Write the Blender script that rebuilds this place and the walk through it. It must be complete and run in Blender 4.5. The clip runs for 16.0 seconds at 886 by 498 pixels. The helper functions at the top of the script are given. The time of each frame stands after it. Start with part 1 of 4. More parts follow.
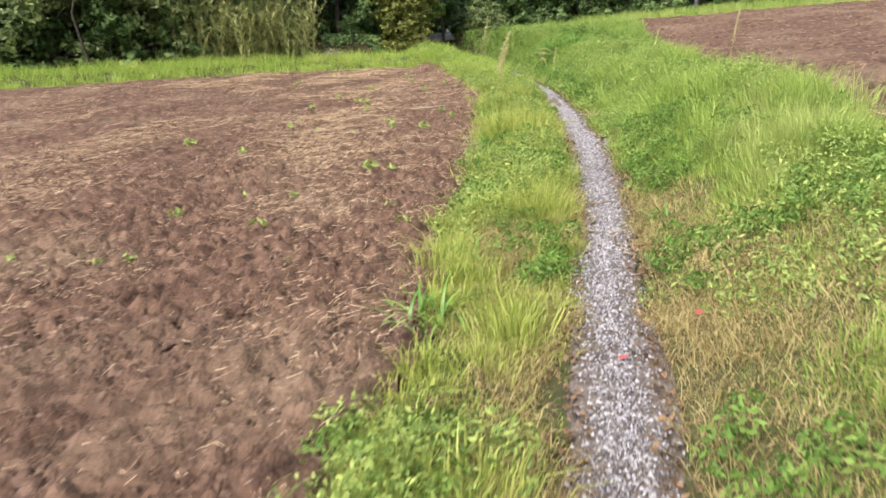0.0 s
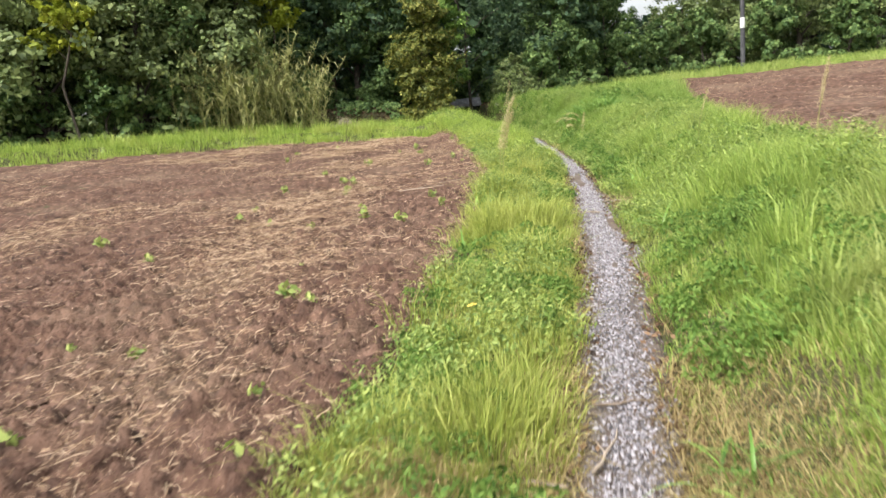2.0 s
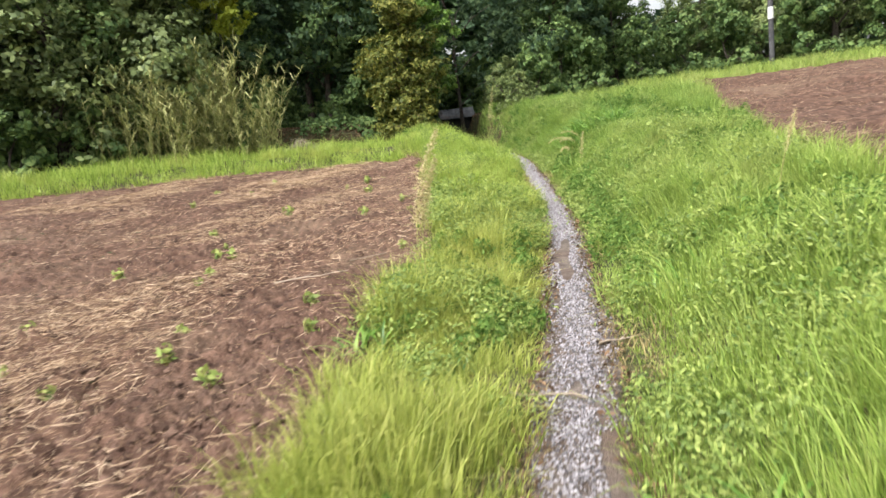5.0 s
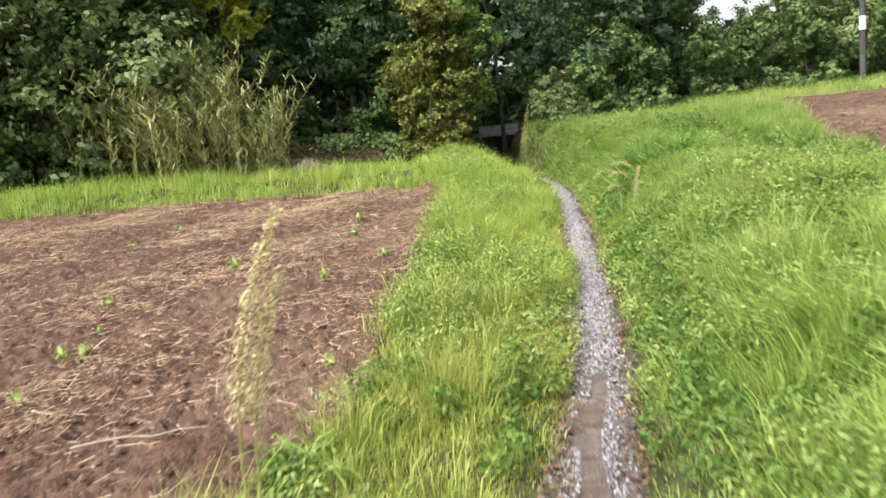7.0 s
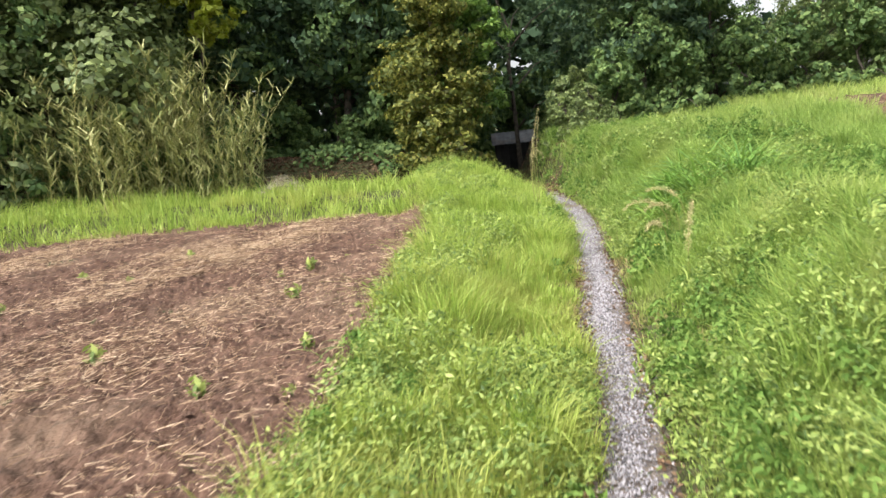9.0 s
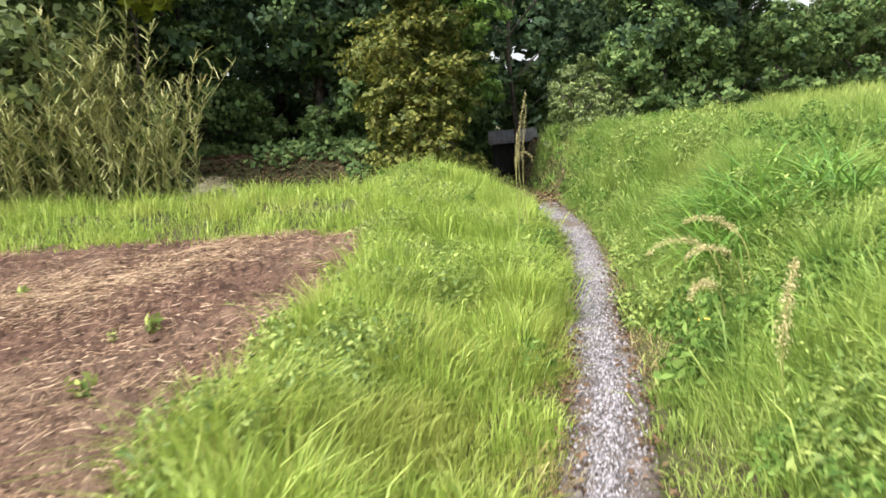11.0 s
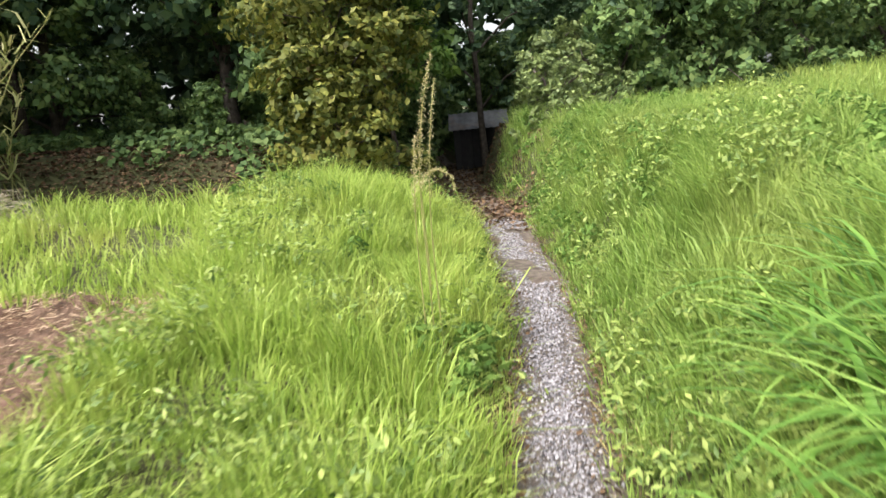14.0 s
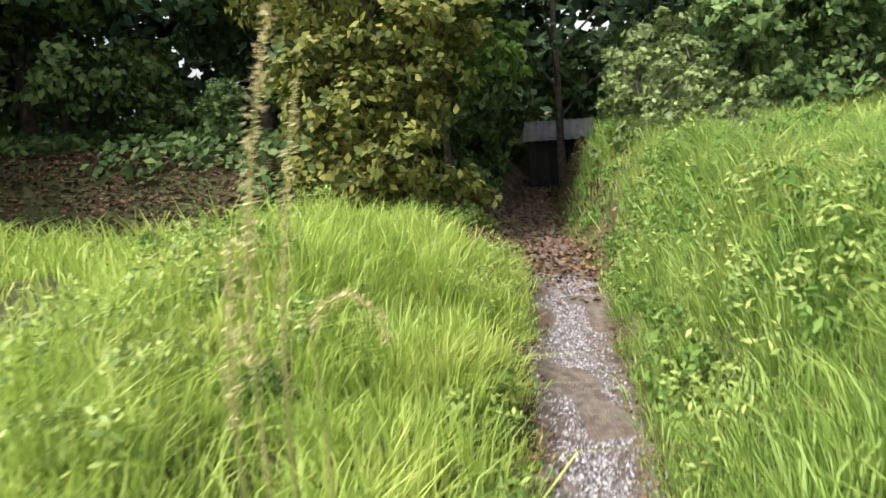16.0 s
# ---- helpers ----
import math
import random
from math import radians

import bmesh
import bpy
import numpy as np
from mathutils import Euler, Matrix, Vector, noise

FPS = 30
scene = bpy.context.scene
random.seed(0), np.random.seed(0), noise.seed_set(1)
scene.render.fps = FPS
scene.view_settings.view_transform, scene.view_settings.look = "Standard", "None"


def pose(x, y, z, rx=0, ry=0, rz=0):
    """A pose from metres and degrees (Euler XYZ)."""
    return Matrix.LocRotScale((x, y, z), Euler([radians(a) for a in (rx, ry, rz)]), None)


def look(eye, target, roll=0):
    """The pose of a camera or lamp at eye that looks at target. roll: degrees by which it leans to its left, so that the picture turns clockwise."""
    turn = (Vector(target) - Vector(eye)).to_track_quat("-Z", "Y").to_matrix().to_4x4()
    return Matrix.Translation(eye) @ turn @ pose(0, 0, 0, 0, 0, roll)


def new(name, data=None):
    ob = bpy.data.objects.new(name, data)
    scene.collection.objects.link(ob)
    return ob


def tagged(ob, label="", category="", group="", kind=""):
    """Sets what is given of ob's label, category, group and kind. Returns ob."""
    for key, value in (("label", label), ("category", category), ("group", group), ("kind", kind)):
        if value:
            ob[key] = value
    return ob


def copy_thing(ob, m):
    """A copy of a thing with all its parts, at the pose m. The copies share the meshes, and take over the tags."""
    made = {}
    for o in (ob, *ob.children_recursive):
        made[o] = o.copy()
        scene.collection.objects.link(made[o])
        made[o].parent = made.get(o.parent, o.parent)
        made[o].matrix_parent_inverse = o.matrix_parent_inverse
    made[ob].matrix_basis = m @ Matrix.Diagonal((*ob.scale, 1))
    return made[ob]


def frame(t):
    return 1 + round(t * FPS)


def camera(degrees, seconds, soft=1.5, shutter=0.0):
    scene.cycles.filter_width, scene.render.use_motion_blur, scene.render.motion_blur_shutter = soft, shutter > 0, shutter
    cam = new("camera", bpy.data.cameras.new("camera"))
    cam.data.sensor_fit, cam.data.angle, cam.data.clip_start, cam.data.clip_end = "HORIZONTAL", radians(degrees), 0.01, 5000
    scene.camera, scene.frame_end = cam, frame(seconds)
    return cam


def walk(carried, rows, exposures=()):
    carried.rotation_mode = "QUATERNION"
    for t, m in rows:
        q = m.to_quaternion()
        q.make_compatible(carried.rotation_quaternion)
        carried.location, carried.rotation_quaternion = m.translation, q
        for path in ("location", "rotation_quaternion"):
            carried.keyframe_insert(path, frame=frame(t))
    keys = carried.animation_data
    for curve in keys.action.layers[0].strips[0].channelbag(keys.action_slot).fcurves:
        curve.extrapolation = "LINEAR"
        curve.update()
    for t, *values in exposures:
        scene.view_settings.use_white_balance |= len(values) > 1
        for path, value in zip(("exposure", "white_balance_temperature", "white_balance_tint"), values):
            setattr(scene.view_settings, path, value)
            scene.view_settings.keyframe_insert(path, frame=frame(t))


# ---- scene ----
cam = camera(62.6, 16.0, soft=1.5, shutter=0.5)
PATH = [
    (0, (-0.561, -2.134, 1.427), (-0.693, -0.221, 0.858), -4.3),
    (0.5, (-0.431, -1.454, 1.409), (-0.541, 0.468, 0.866), -4.6),
    (1, (-0.25, -0.73, 1.395), (-0.445, 1.207, 0.938), -5.5),
    (1.5, (-0.14, 0.013, 1.372), (-0.353, 1.955, 0.944), -5.4),
    (2, (0.03, 0.753, 1.361), (-0.211, 2.699, 0.966), -5.4),
    (2.5, (0.055, 1.45, 1.382), (-0.193, 3.402, 1.02), -5.3),
    (3, (0.167, 2.107, 1.391), (-0.084, 4.063, 1.06), -5.7),
    (3.5, (0.235, 2.805, 1.412), (-0.025, 4.765, 1.108), -6.3),
    (3.7, (0.258, 3.071, 1.436), (-0.001, 5.03, 1.127), -6.7),
    (5.8, (0.821, 6.604, 1.51), (0.516, 8.54, 1.112), -6.6),
    (6, (0.826, 6.919, 1.51), (0.511, 8.855, 1.119), -6.3),
    (6.5, (0.909, 7.695, 1.521), (0.553, 9.63, 1.161), -6.0),
    (7, (0.889, 8.476, 1.551), (0.469, 10.404, 1.224), -6.0),
    (7.5, (0.854, 9.2, 1.575), (0.422, 11.128, 1.268), -5.8),
    (8, (0.866, 9.998, 1.611), (0.41, 11.923, 1.322), -6.2),
    (8.5, (0.841, 10.737, 1.644), (0.369, 12.655, 1.323), -6.6),
    (8.7, (0.848, 10.996, 1.641), (0.373, 12.912, 1.324), -6.7),
    (10.8, (0.807, 14.285, 1.487), (0.274, 16.19, 1.193), -5.9),
    (11, (0.789, 14.587, 1.49), (0.282, 16.497, 1.18), -5.8),
    (11.5, (0.869, 15.312, 1.502), (0.329, 17.215, 1.206), -6.4),
    (12, (0.789, 16.012, 1.518), (0.31, 17.926, 1.185), -6.3),
    (12.5, (0.756, 16.737, 1.501), (0.316, 18.658, 1.159), -6.2),
    (13, (0.64, 17.457, 1.511), (0.198, 19.374, 1.152), -5.9),
    (13.5, (0.624, 18.11, 1.521), (0.193, 20.023, 1.128), -5.8),
    (14, (0.647, 18.818, 1.536), (0.18, 20.727, 1.165), -5.8),
    (14.5, (0.556, 19.469, 1.562), (0.073, 21.368, 1.163), -5.3),
    (15, (0.543, 20.164, 1.597), (-0.022, 22.054, 1.264), -5.4),
    (15.5, (0.446, 20.841, 1.602), (-0.188, 22.701, 1.227), -4.5),
    (16, (0.493, 21.478, 1.62), (-0.199, 23.321, 1.271), -4.1),
]
walk(cam, [(t, look(eye, target, roll)) for t, eye, target, roll in PATH], ((0, 1.0), (4, 1.04), (10, 1.16), (16, 1.27)))

# ---- light ----
world = bpy.data.worlds.new("overcast_sky")
scene.world = world
world.use_nodes = True
wn = world.node_tree
wn.nodes.clear()
w_out = wn.nodes.new("ShaderNodeOutputWorld")
w_bg = wn.nodes.new("ShaderNodeBackground")
w_sky = wn.nodes.new("ShaderNodeTexSky")
w_sky.sky_type = "NISHITA"
w_sky.sun_disc = False
w_sky.sun_elevation = radians(50)
w_sky.sun_rotation = radians(-135)
w_sky.dust_density = 4.0
w_hsv = wn.nodes.new("ShaderNodeHueSaturation")
w_hsv.inputs["Saturation"].default_value = 0.25
w_bg.inputs["Strength"].default_value = 0.15
wn.links.new(w_sky.outputs[0], w_hsv.inputs["Color"])
wn.links.new(w_hsv.outputs[0], w_bg.inputs["Color"])
wn.links.new(w_bg.outputs[0], w_out.inputs["Surface"])

sun = new("sun", bpy.data.lights.new("sun", "SUN"))
sun.data.energy = 2.2
sun.data.angle = radians(28)
sun.data.color = (1.0, 0.96, 0.9)
sun.matrix_world = look((-8, -8, 16), (0, 0, 0))

# ---- materials ----


def mat(name, ramp, scale=4.0, rough=0.8, bump=0.0, bump_scale=30.0, island=0.0, translucent=0.0, patch=None, spec=0.3, obj=0.0):
    """A noise-graded surface: ramp of (position, colour); island and obj mix in a random value per loose piece or object;
    patch: (colour, scale, low, high, amount) lays a second, larger stain over it."""
    m = bpy.data.materials.new(name)
    m.use_nodes = True
    nt = m.node_tree
    bsdf = nt.nodes["Principled BSDF"]
    out = nt.nodes["Material Output"]
    bsdf.inputs["Roughness"].default_value = rough
    bsdf.inputs["Specular IOR Level"].default_value = spec
    tc = nt.nodes.new("ShaderNodeNewGeometry")
    noi = nt.nodes.new("ShaderNodeTexNoise")
    noi.inputs["Scale"].default_value = scale
    noi.inputs["Detail"].default_value = 5.0
    nt.links.new(tc.outputs["Position"], noi.inputs["Vector"])
    fac = noi.outputs["Fac"]
    rnd = None
    if island:
        rnd, amount = tc.outputs["Random Per Island"], island
    elif obj:
        oi = nt.nodes.new("ShaderNodeObjectInfo")
        rnd, amount = oi.outputs["Random"], obj
    if rnd:
        mx = nt.nodes.new("ShaderNodeMix")
        mx.inputs["Factor"].default_value = amount
        nt.links.new(fac, mx.inputs["A"])
        nt.links.new(rnd, mx.inputs["B"])
        fac = mx.outputs["Result"]
    cr = nt.nodes.new("ShaderNodeValToRGB")
    els = cr.color_ramp.elements
    while len(els) < len(ramp):
        els.new(0.5)
    for el, (p, c) in zip(els, ramp):
        el.position, el.color = p, (*c, 1)
    nt.links.new(fac, cr.inputs["Fac"])
    col = cr.outputs["Color"]
    if patch:
        pc, ps, lo, hi, amt = patch
        n2 = nt.nodes.new("ShaderNodeTexNoise")
        n2.inputs["Scale"].default_value = ps
        n2.inputs["Detail"].default_value = 3.0
        nt.links.new(tc.outputs["Position"], n2.inputs["Vector"])
        mr = nt.nodes.new("ShaderNodeMapRange")
        mr.inputs["From Min"].default_value, mr.inputs["From Max"].default_value = lo, hi
        mr.inputs["To Max"].default_value = amt
        nt.links.new(n2.outputs["Fac"], mr.inputs["Value"])
        mx2 = nt.nodes.new("ShaderNodeMix")
        mx2.data_type = "RGBA"
        mx2.inputs["B"].default_value = (*pc, 1)
        nt.links.new(mr.outputs["Result"], mx2.inputs["Factor"])
        nt.links.new(col, mx2.inputs["A"])
        col = mx2.outputs["Result"]
    nt.links.new(col, bsdf.inputs["Base Color"])
    if bump:
        nb = nt.nodes.new("ShaderNodeTexNoise")
        nb.inputs["Scale"].default_value = bump_scale
        nb.inputs["Detail"].default_value = 6.0
        nt.links.new(tc.outputs["Position"], nb.inputs["Vector"])
        bp = nt.nodes.new("ShaderNodeBump")
        bp.inputs["Strength"].default_value = bump
        bp.inputs["Distance"].default_value = 0.03
        nt.links.new(nb.outputs["Fac"], bp.inputs["Height"])
        nt.links.new(bp.outputs["Normal"], bsdf.inputs["Normal"])
    if translucent:
        tr = nt.nodes.new("ShaderNodeBsdfTranslucent")
        nt.links.new(col, tr.inputs["Color"])
        ms = nt.nodes.new("ShaderNodeMixShader")
        ms.inputs["Fac"].default_value = translucent
        nt.links.new(bsdf.outputs[0], ms.inputs[1])
        nt.links.new(tr.outputs[0], ms.inputs[2])
        nt.links.new(ms.outputs[0], out.inputs["Surface"])
    return m


SOIL = mat("tilled_soil", [(0.28, (0.036, 0.019, 0.013)), (0.5, (0.108, 0.06, 0.041)), (0.75, (0.2, 0.12, 0.084))], 9, 0.95, 0.9, 45,
           patch=((0.24, 0.17, 0.115), 0.55, 0.5, 0.68, 0.4))
CLOD = mat("soil_clod", [(0.2, (0.066, 0.037, 0.026)), (0.8, (0.2, 0.124, 0.09))], 12, 0.95, 0.8, 60, island=0.5)
EARTH = mat("grassy_earth", [(0.3, (0.035, 0.038, 0.014)), (0.7, (0.08, 0.085, 0.032))], 6, 0.95, 0.6, 40, patch=((0.09, 0.06, 0.035), 1.1, 0.5, 0.7, 0.6))
TRAIL = mat("trail_earth", [(0.3, (0.1, 0.076, 0.062)), (0.7, (0.22, 0.18, 0.155))], 14, 0.9, 0.8, 90, patch=((0.13, 0.085, 0.06), 1.4, 0.45, 0.65, 0.7))
PEBBLE = mat("grey_gravel", [(0.12, (0.06, 0.055, 0.06)), (0.45, (0.2, 0.185, 0.197)), (0.92, (0.45, 0.425, 0.445))], 8, 0.7, 0.3, 120, island=0.85)
STRAW = mat("dry_straw", [(0.2, (0.2, 0.125, 0.07)), (0.5, (0.43, 0.295, 0.185)), (0.85, (0.72, 0.56, 0.39))], 3, 0.8, island=0.7, translucent=0.1)
GRASS_V = mat("verge_grass", [(0.2, (0.165, 0.225, 0.045)), (0.5, (0.38, 0.44, 0.095)), (0.8, (0.62, 0.63, 0.2))], 4.5, 0.5, island=0.42, translucent=0.4,
              patch=((0.52, 0.5, 0.15), 1.3, 0.55, 0.72, 0.4))
GRASS_R = mat("bank_grass", [(0.2, (0.14, 0.23, 0.045)), (0.5, (0.31, 0.425, 0.088)), (0.8, (0.52, 0.61, 0.175))], 4.0, 0.5, island=0.42, translucent=0.4,
              patch=((0.5, 0.5, 0.2), 0.8, 0.5, 0.68, 0.5))
# greener copy of the bank grass, colour darkened to tone down the far bank
GRASS_B = mat("darkened_bank_grass", [(0.2, (0.105, 0.19, 0.036)), (0.5, (0.235, 0.355, 0.072)), (0.8, (0.44, 0.55, 0.15))], 3.0, 0.5, island=0.42, translucent=0.4,
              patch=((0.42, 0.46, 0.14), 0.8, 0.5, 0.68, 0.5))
# greener grass for the far zones; their extra brightness is painted in too
GRASS_BRIGHT = mat("brightened_grass", [(0.2, (0.15, 0.245, 0.04)), (0.5, (0.35, 0.475, 0.09)), (0.8, (0.6, 0.69, 0.19))], 4.0, 0.5, island=0.42, translucent=0.42,
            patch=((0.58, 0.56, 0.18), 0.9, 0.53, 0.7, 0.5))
GRASS_D = mat("dry_grass", [(0.2, (0.2, 0.14, 0.06)), (0.5, (0.36, 0.28, 0.12)), (0.8, (0.5, 0.42, 0.2))], 2, 0.7, island=0.6, translucent=0.2)
LUSH = mat("lush_grass", [(0.2, (0.07, 0.17, 0.025)), (0.5, (0.16, 0.31, 0.05)), (0.85, (0.32, 0.47, 0.1))], 2, 0.4, obj=0.6, translucent=0.3, spec=0.5)
HERB = mat("herb_leaf", [(0.2, (0.095, 0.165, 0.04)), (0.5, (0.24, 0.325, 0.078)), (0.85, (0.45, 0.52, 0.15))], 4, 0.5, island=0.6, translucent=0.3)
HERB_BROAD = mat("broad_herb_leaf", [(0.2, (0.055, 0.12, 0.025)), (0.5, (0.14, 0.24, 0.05)), (0.85, (0.28, 0.4, 0.1))], 3, 0.65, island=0.5, translucent=0.35, spec=0.15)
BARK = mat("bark", [(0.3, (0.045, 0.036, 0.028)), (0.7, (0.12, 0.1, 0.08))], 10, 0.9, 0.8, 25)
LEAF_DARK = mat("dark_leaf", [(0.15, (0.025, 0.055, 0.032)), (0.5, (0.068, 0.122, 0.058)), (0.9, (0.15, 0.22, 0.085))], 0.9, 0.6, island=0.55, translucent=0.2, spec=0.2)
LEAF_MID = mat("mid_leaf", [(0.15, (0.045, 0.088, 0.034)), (0.5, (0.115, 0.19, 0.06)), (0.9, (0.25, 0.33, 0.105))], 0.9, 0.6, island=0.55, translucent=0.25, spec=0.2)
LEAF_OLIVE = mat("olive_leaf", [(0.15, (0.075, 0.11, 0.042)), (0.5, (0.165, 0.22, 0.078)), (0.9, (0.33, 0.39, 0.14))], 0.9, 0.5, island=0.55, translucent=0.25)
LEAF_YELLOW = mat("yellow_green_leaf", [(0.15, (0.17, 0.22, 0.02)), (0.5, (0.34, 0.4, 0.04)), (0.9, (0.5, 0.52, 0.08))], 1.5, 0.45, island=0.6, translucent=0.3)
LEAF_FRESH = mat("fresh_leaf", [(0.15, (0.05, 0.11, 0.028)), (0.5, (0.14, 0.25, 0.05)), (0.9, (0.3, 0.42, 0.1))], 1.2, 0.55, island=0.55, translucent=0.35, spec=0.2)
LEAF_AUTUMN = mat("turning_leaf", [(0.08, (0.2, 0.06, 0.02)), (0.22, (0.065, 0.09, 0.02)), (0.5, (0.13, 0.155, 0.028)), (0.9, (0.36, 0.34, 0.075))], 1.6, 0.6, island=0.6, translucent=0.25)
LITTER = mat("leaf_litter", [(0.2, (0.05, 0.029, 0.017)), (0.5, (0.125, 0.073, 0.042)), (0.85, (0.24, 0.15, 0.085))], 6, 0.9, island=0.7)
REED = mat("reed_leaf", [(0.15, (0.15, 0.18, 0.055)), (0.5, (0.32, 0.34, 0.12)), (0.9, (0.55, 0.52, 0.25))], 1.5, 0.6, island=0.65, translucent=0.2)
PLUME = mat("ripe_seed_head", [(0.2, (0.46, 0.38, 0.19)), (0.6, (0.64, 0.55, 0.3)), (0.9, (0.78, 0.7, 0.45))], 30, 0.8, island=0.5, translucent=0.2)
STEM = mat("grass_stem", [(0.3, (0.2, 0.22, 0.06)), (0.7, (0.4, 0.36, 0.14))], 8, 0.6)
TWIG = mat("dead_twig", [(0.3, (0.2, 0.15, 0.11)), (0.7, (0.42, 0.35, 0.28))], 20, 0.8, obj=0.4)
POLE = mat("weathered_pole", [(0.3, (0.05, 0.05, 0.055)), (0.7, (0.1, 0.1, 0.105))], 6, 0.8, 0.3, 40)
WHITE = mat("white_band_paint", [(0.3, (0.68, 0.68, 0.67)), (0.7, (0.82, 0.82, 0.8))], 12, 0.6)
BOARD = mat("grey_boards", [(0.3, (0.018, 0.017, 0.017)), (0.7, (0.045, 0.043, 0.042))], 8, 0.85, 0.5, 50, obj=0.5)
TIN = mat("dull_tin", [(0.3, (0.1, 0.104, 0.115)), (0.7, (0.19, 0.195, 0.21))], 5, 0.5, 0.2, 30, patch=((0.22, 0.15, 0.1), 2.0, 0.55, 0.7, 0.5))
DEBRIS = mat("pale_debris", [(0.3, (0.28, 0.24, 0.17)), (0.7, (0.5, 0.43, 0.33))], 9, 0.9, 0.4, 40, island=0.5)
RED_LEAF = mat("red_leaf", [(0.3, (0.3, 0.04, 0.05)), (0.7, (0.45, 0.09, 0.08))], 30, 0.6)
YELLOW_LEAF = mat("fallen_yellow_leaf", [(0.3, (0.6, 0.4, 0.06)), (0.7, (0.75, 0.55, 0.12))], 30, 0.6)

# ---- tools ----
rng = np.random.default_rng(7)


def vnoise(x, y, s=0):
    """Smooth value noise, 0 to 1."""
    xi, yi = np.floor(x).astype(np.int64), np.floor(y).astype(np.int64)
    fx, fy = x - xi, y - yi
    fx, fy = fx * fx * (3 - 2 * fx), fy * fy * (3 - 2 * fy)

    def corner(a, b):
        n = (a * 374761393 + b * 668265263 + s * 974634777) & 0xFFFFFFFF
        n = ((n ^ (n >> 13)) * 1274126177) & 0xFFFFFFFF
        return ((n ^ (n >> 16)) & 0xFFFF) / 65535.0

    top = corner(xi, yi) * (1 - fx) + corner(xi + 1, yi) * fx
    low = corner(xi, yi + 1) * (1 - fx) + corner(xi + 1, yi + 1) * fx
    return top * (1 - fy) + low * fy


def sm(a, b, v):
    t = np.clip((v - a) / (b - a), 0, 1)
    return t * t * (3 - 2 * t)


def mesh_ob(name, verts, faces, material, parent=None, label="", smooth=False):
    """A mesh object from arrays; faces: n x k indices, all of one size."""
    verts, faces = np.asarray(verts, np.float32), np.asarray(faces, np.int32)
    me = bpy.data.meshes.new(name)
    k = faces.shape[1]
    me.vertices.add(len(verts))
    me.vertices.foreach_set("co", verts.ravel())
    me.loops.add(faces.size)
    me.loops.foreach_set("vertex_index", faces.ravel())
    me.polygons.add(len(faces))
    me.polygons.foreach_set("loop_start", np.arange(0, faces.size, k, dtype=np.int32))
    me.polygons.foreach_set("loop_total", np.full(len(faces), k, np.int32))
    if smooth:
        me.polygons.foreach_set("use_smooth", np.ones(len(faces), bool))
    me.update(calc_edges=True)
    me.validate()
    me.materials.append(material)
    ob = new(name, me)
    if parent:
        ob.parent = parent
    if label:
        tagged(ob, label)
    return ob


def part(name, bm, material, parent, label=""):
    me = bpy.data.meshes.new(name)
    bm.to_mesh(me)
    bm.free()
    me.materials.append(material)
    ob = new(name, me)
    ob.parent = parent
    if label:
        tagged(ob, label)
    return ob


def grid_faces(ny, nx):
    i = np.arange((ny - 1) * (nx - 1))
    a = (i // (nx - 1)) * nx + i % (nx - 1)
    return np.stack([a, a + 1, a + nx + 1, a + nx], 1)


def tube(points, radii, sides=7):
    """Verts and quads of a tapered tube along points."""
    pts = np.asarray(points, float)
    verts, faces = [], []
    for i, (p, r) in enumerate(zip(pts, radii)):
        d = pts[min(i + 1, len(pts) - 1)] - pts[max(i - 1, 0)]
        d = d / (np.linalg.norm(d) + 1e-9)
        u = np.cross(d, (0.31, 0.95, 0.11))
        u /= np.linalg.norm(u) + 1e-9
        w = np.cross(d, u)
        for k in range(sides):
            a = 2 * math.pi * k / sides
            verts.append(p + r * (math.cos(a) * u + math.sin(a) * w))
        if i:
            for k in range(sides):
                b = (i - 1) * sides
                faces.append((b + k, b + (k + 1) % sides, b + sides + (k + 1) % sides, b + sides + k))
    return verts, faces


def join(chunks):
    verts, faces, n = [], [], 0
    for v, f in chunks:
        verts.append(np.asarray(v, float))
        faces.append(np.asarray(f, int) + n)
        n += len(v)
    return np.concatenate(verts), np.concatenate(faces)


def leaf_cloud(pos, out, size, stretch=1.6, seed=1):
    """One folded diamond leaf at each place, facing roughly outwards."""
    r = np.random.default_rng(seed)
    n = len(pos)
    nrm = out + r.normal(0, 0.55, (n, 3)) + np.array((0, 0, 0.35))
    nrm /= np.linalg.norm(nrm, axis=1, keepdims=True) + 1e-9
    u = np.cross(nrm, r.normal(0, 1, (n, 3)))
    u /= np.linalg.norm(u, axis=1, keepdims=True) + 1e-9
    v = np.cross(nrm, u)
    s = (size * r.uniform(0.6, 1.35, n))[:, None]
    tip, side, lift = u * s * stretch / 2, v * s / 2, nrm * s * 0.12
    quad = np.stack([pos - tip, pos + side + lift, pos + tip - lift, pos - side + lift], 1)
    return quad.reshape(-1, 3), np.arange(4 * n).reshape(n, 4)


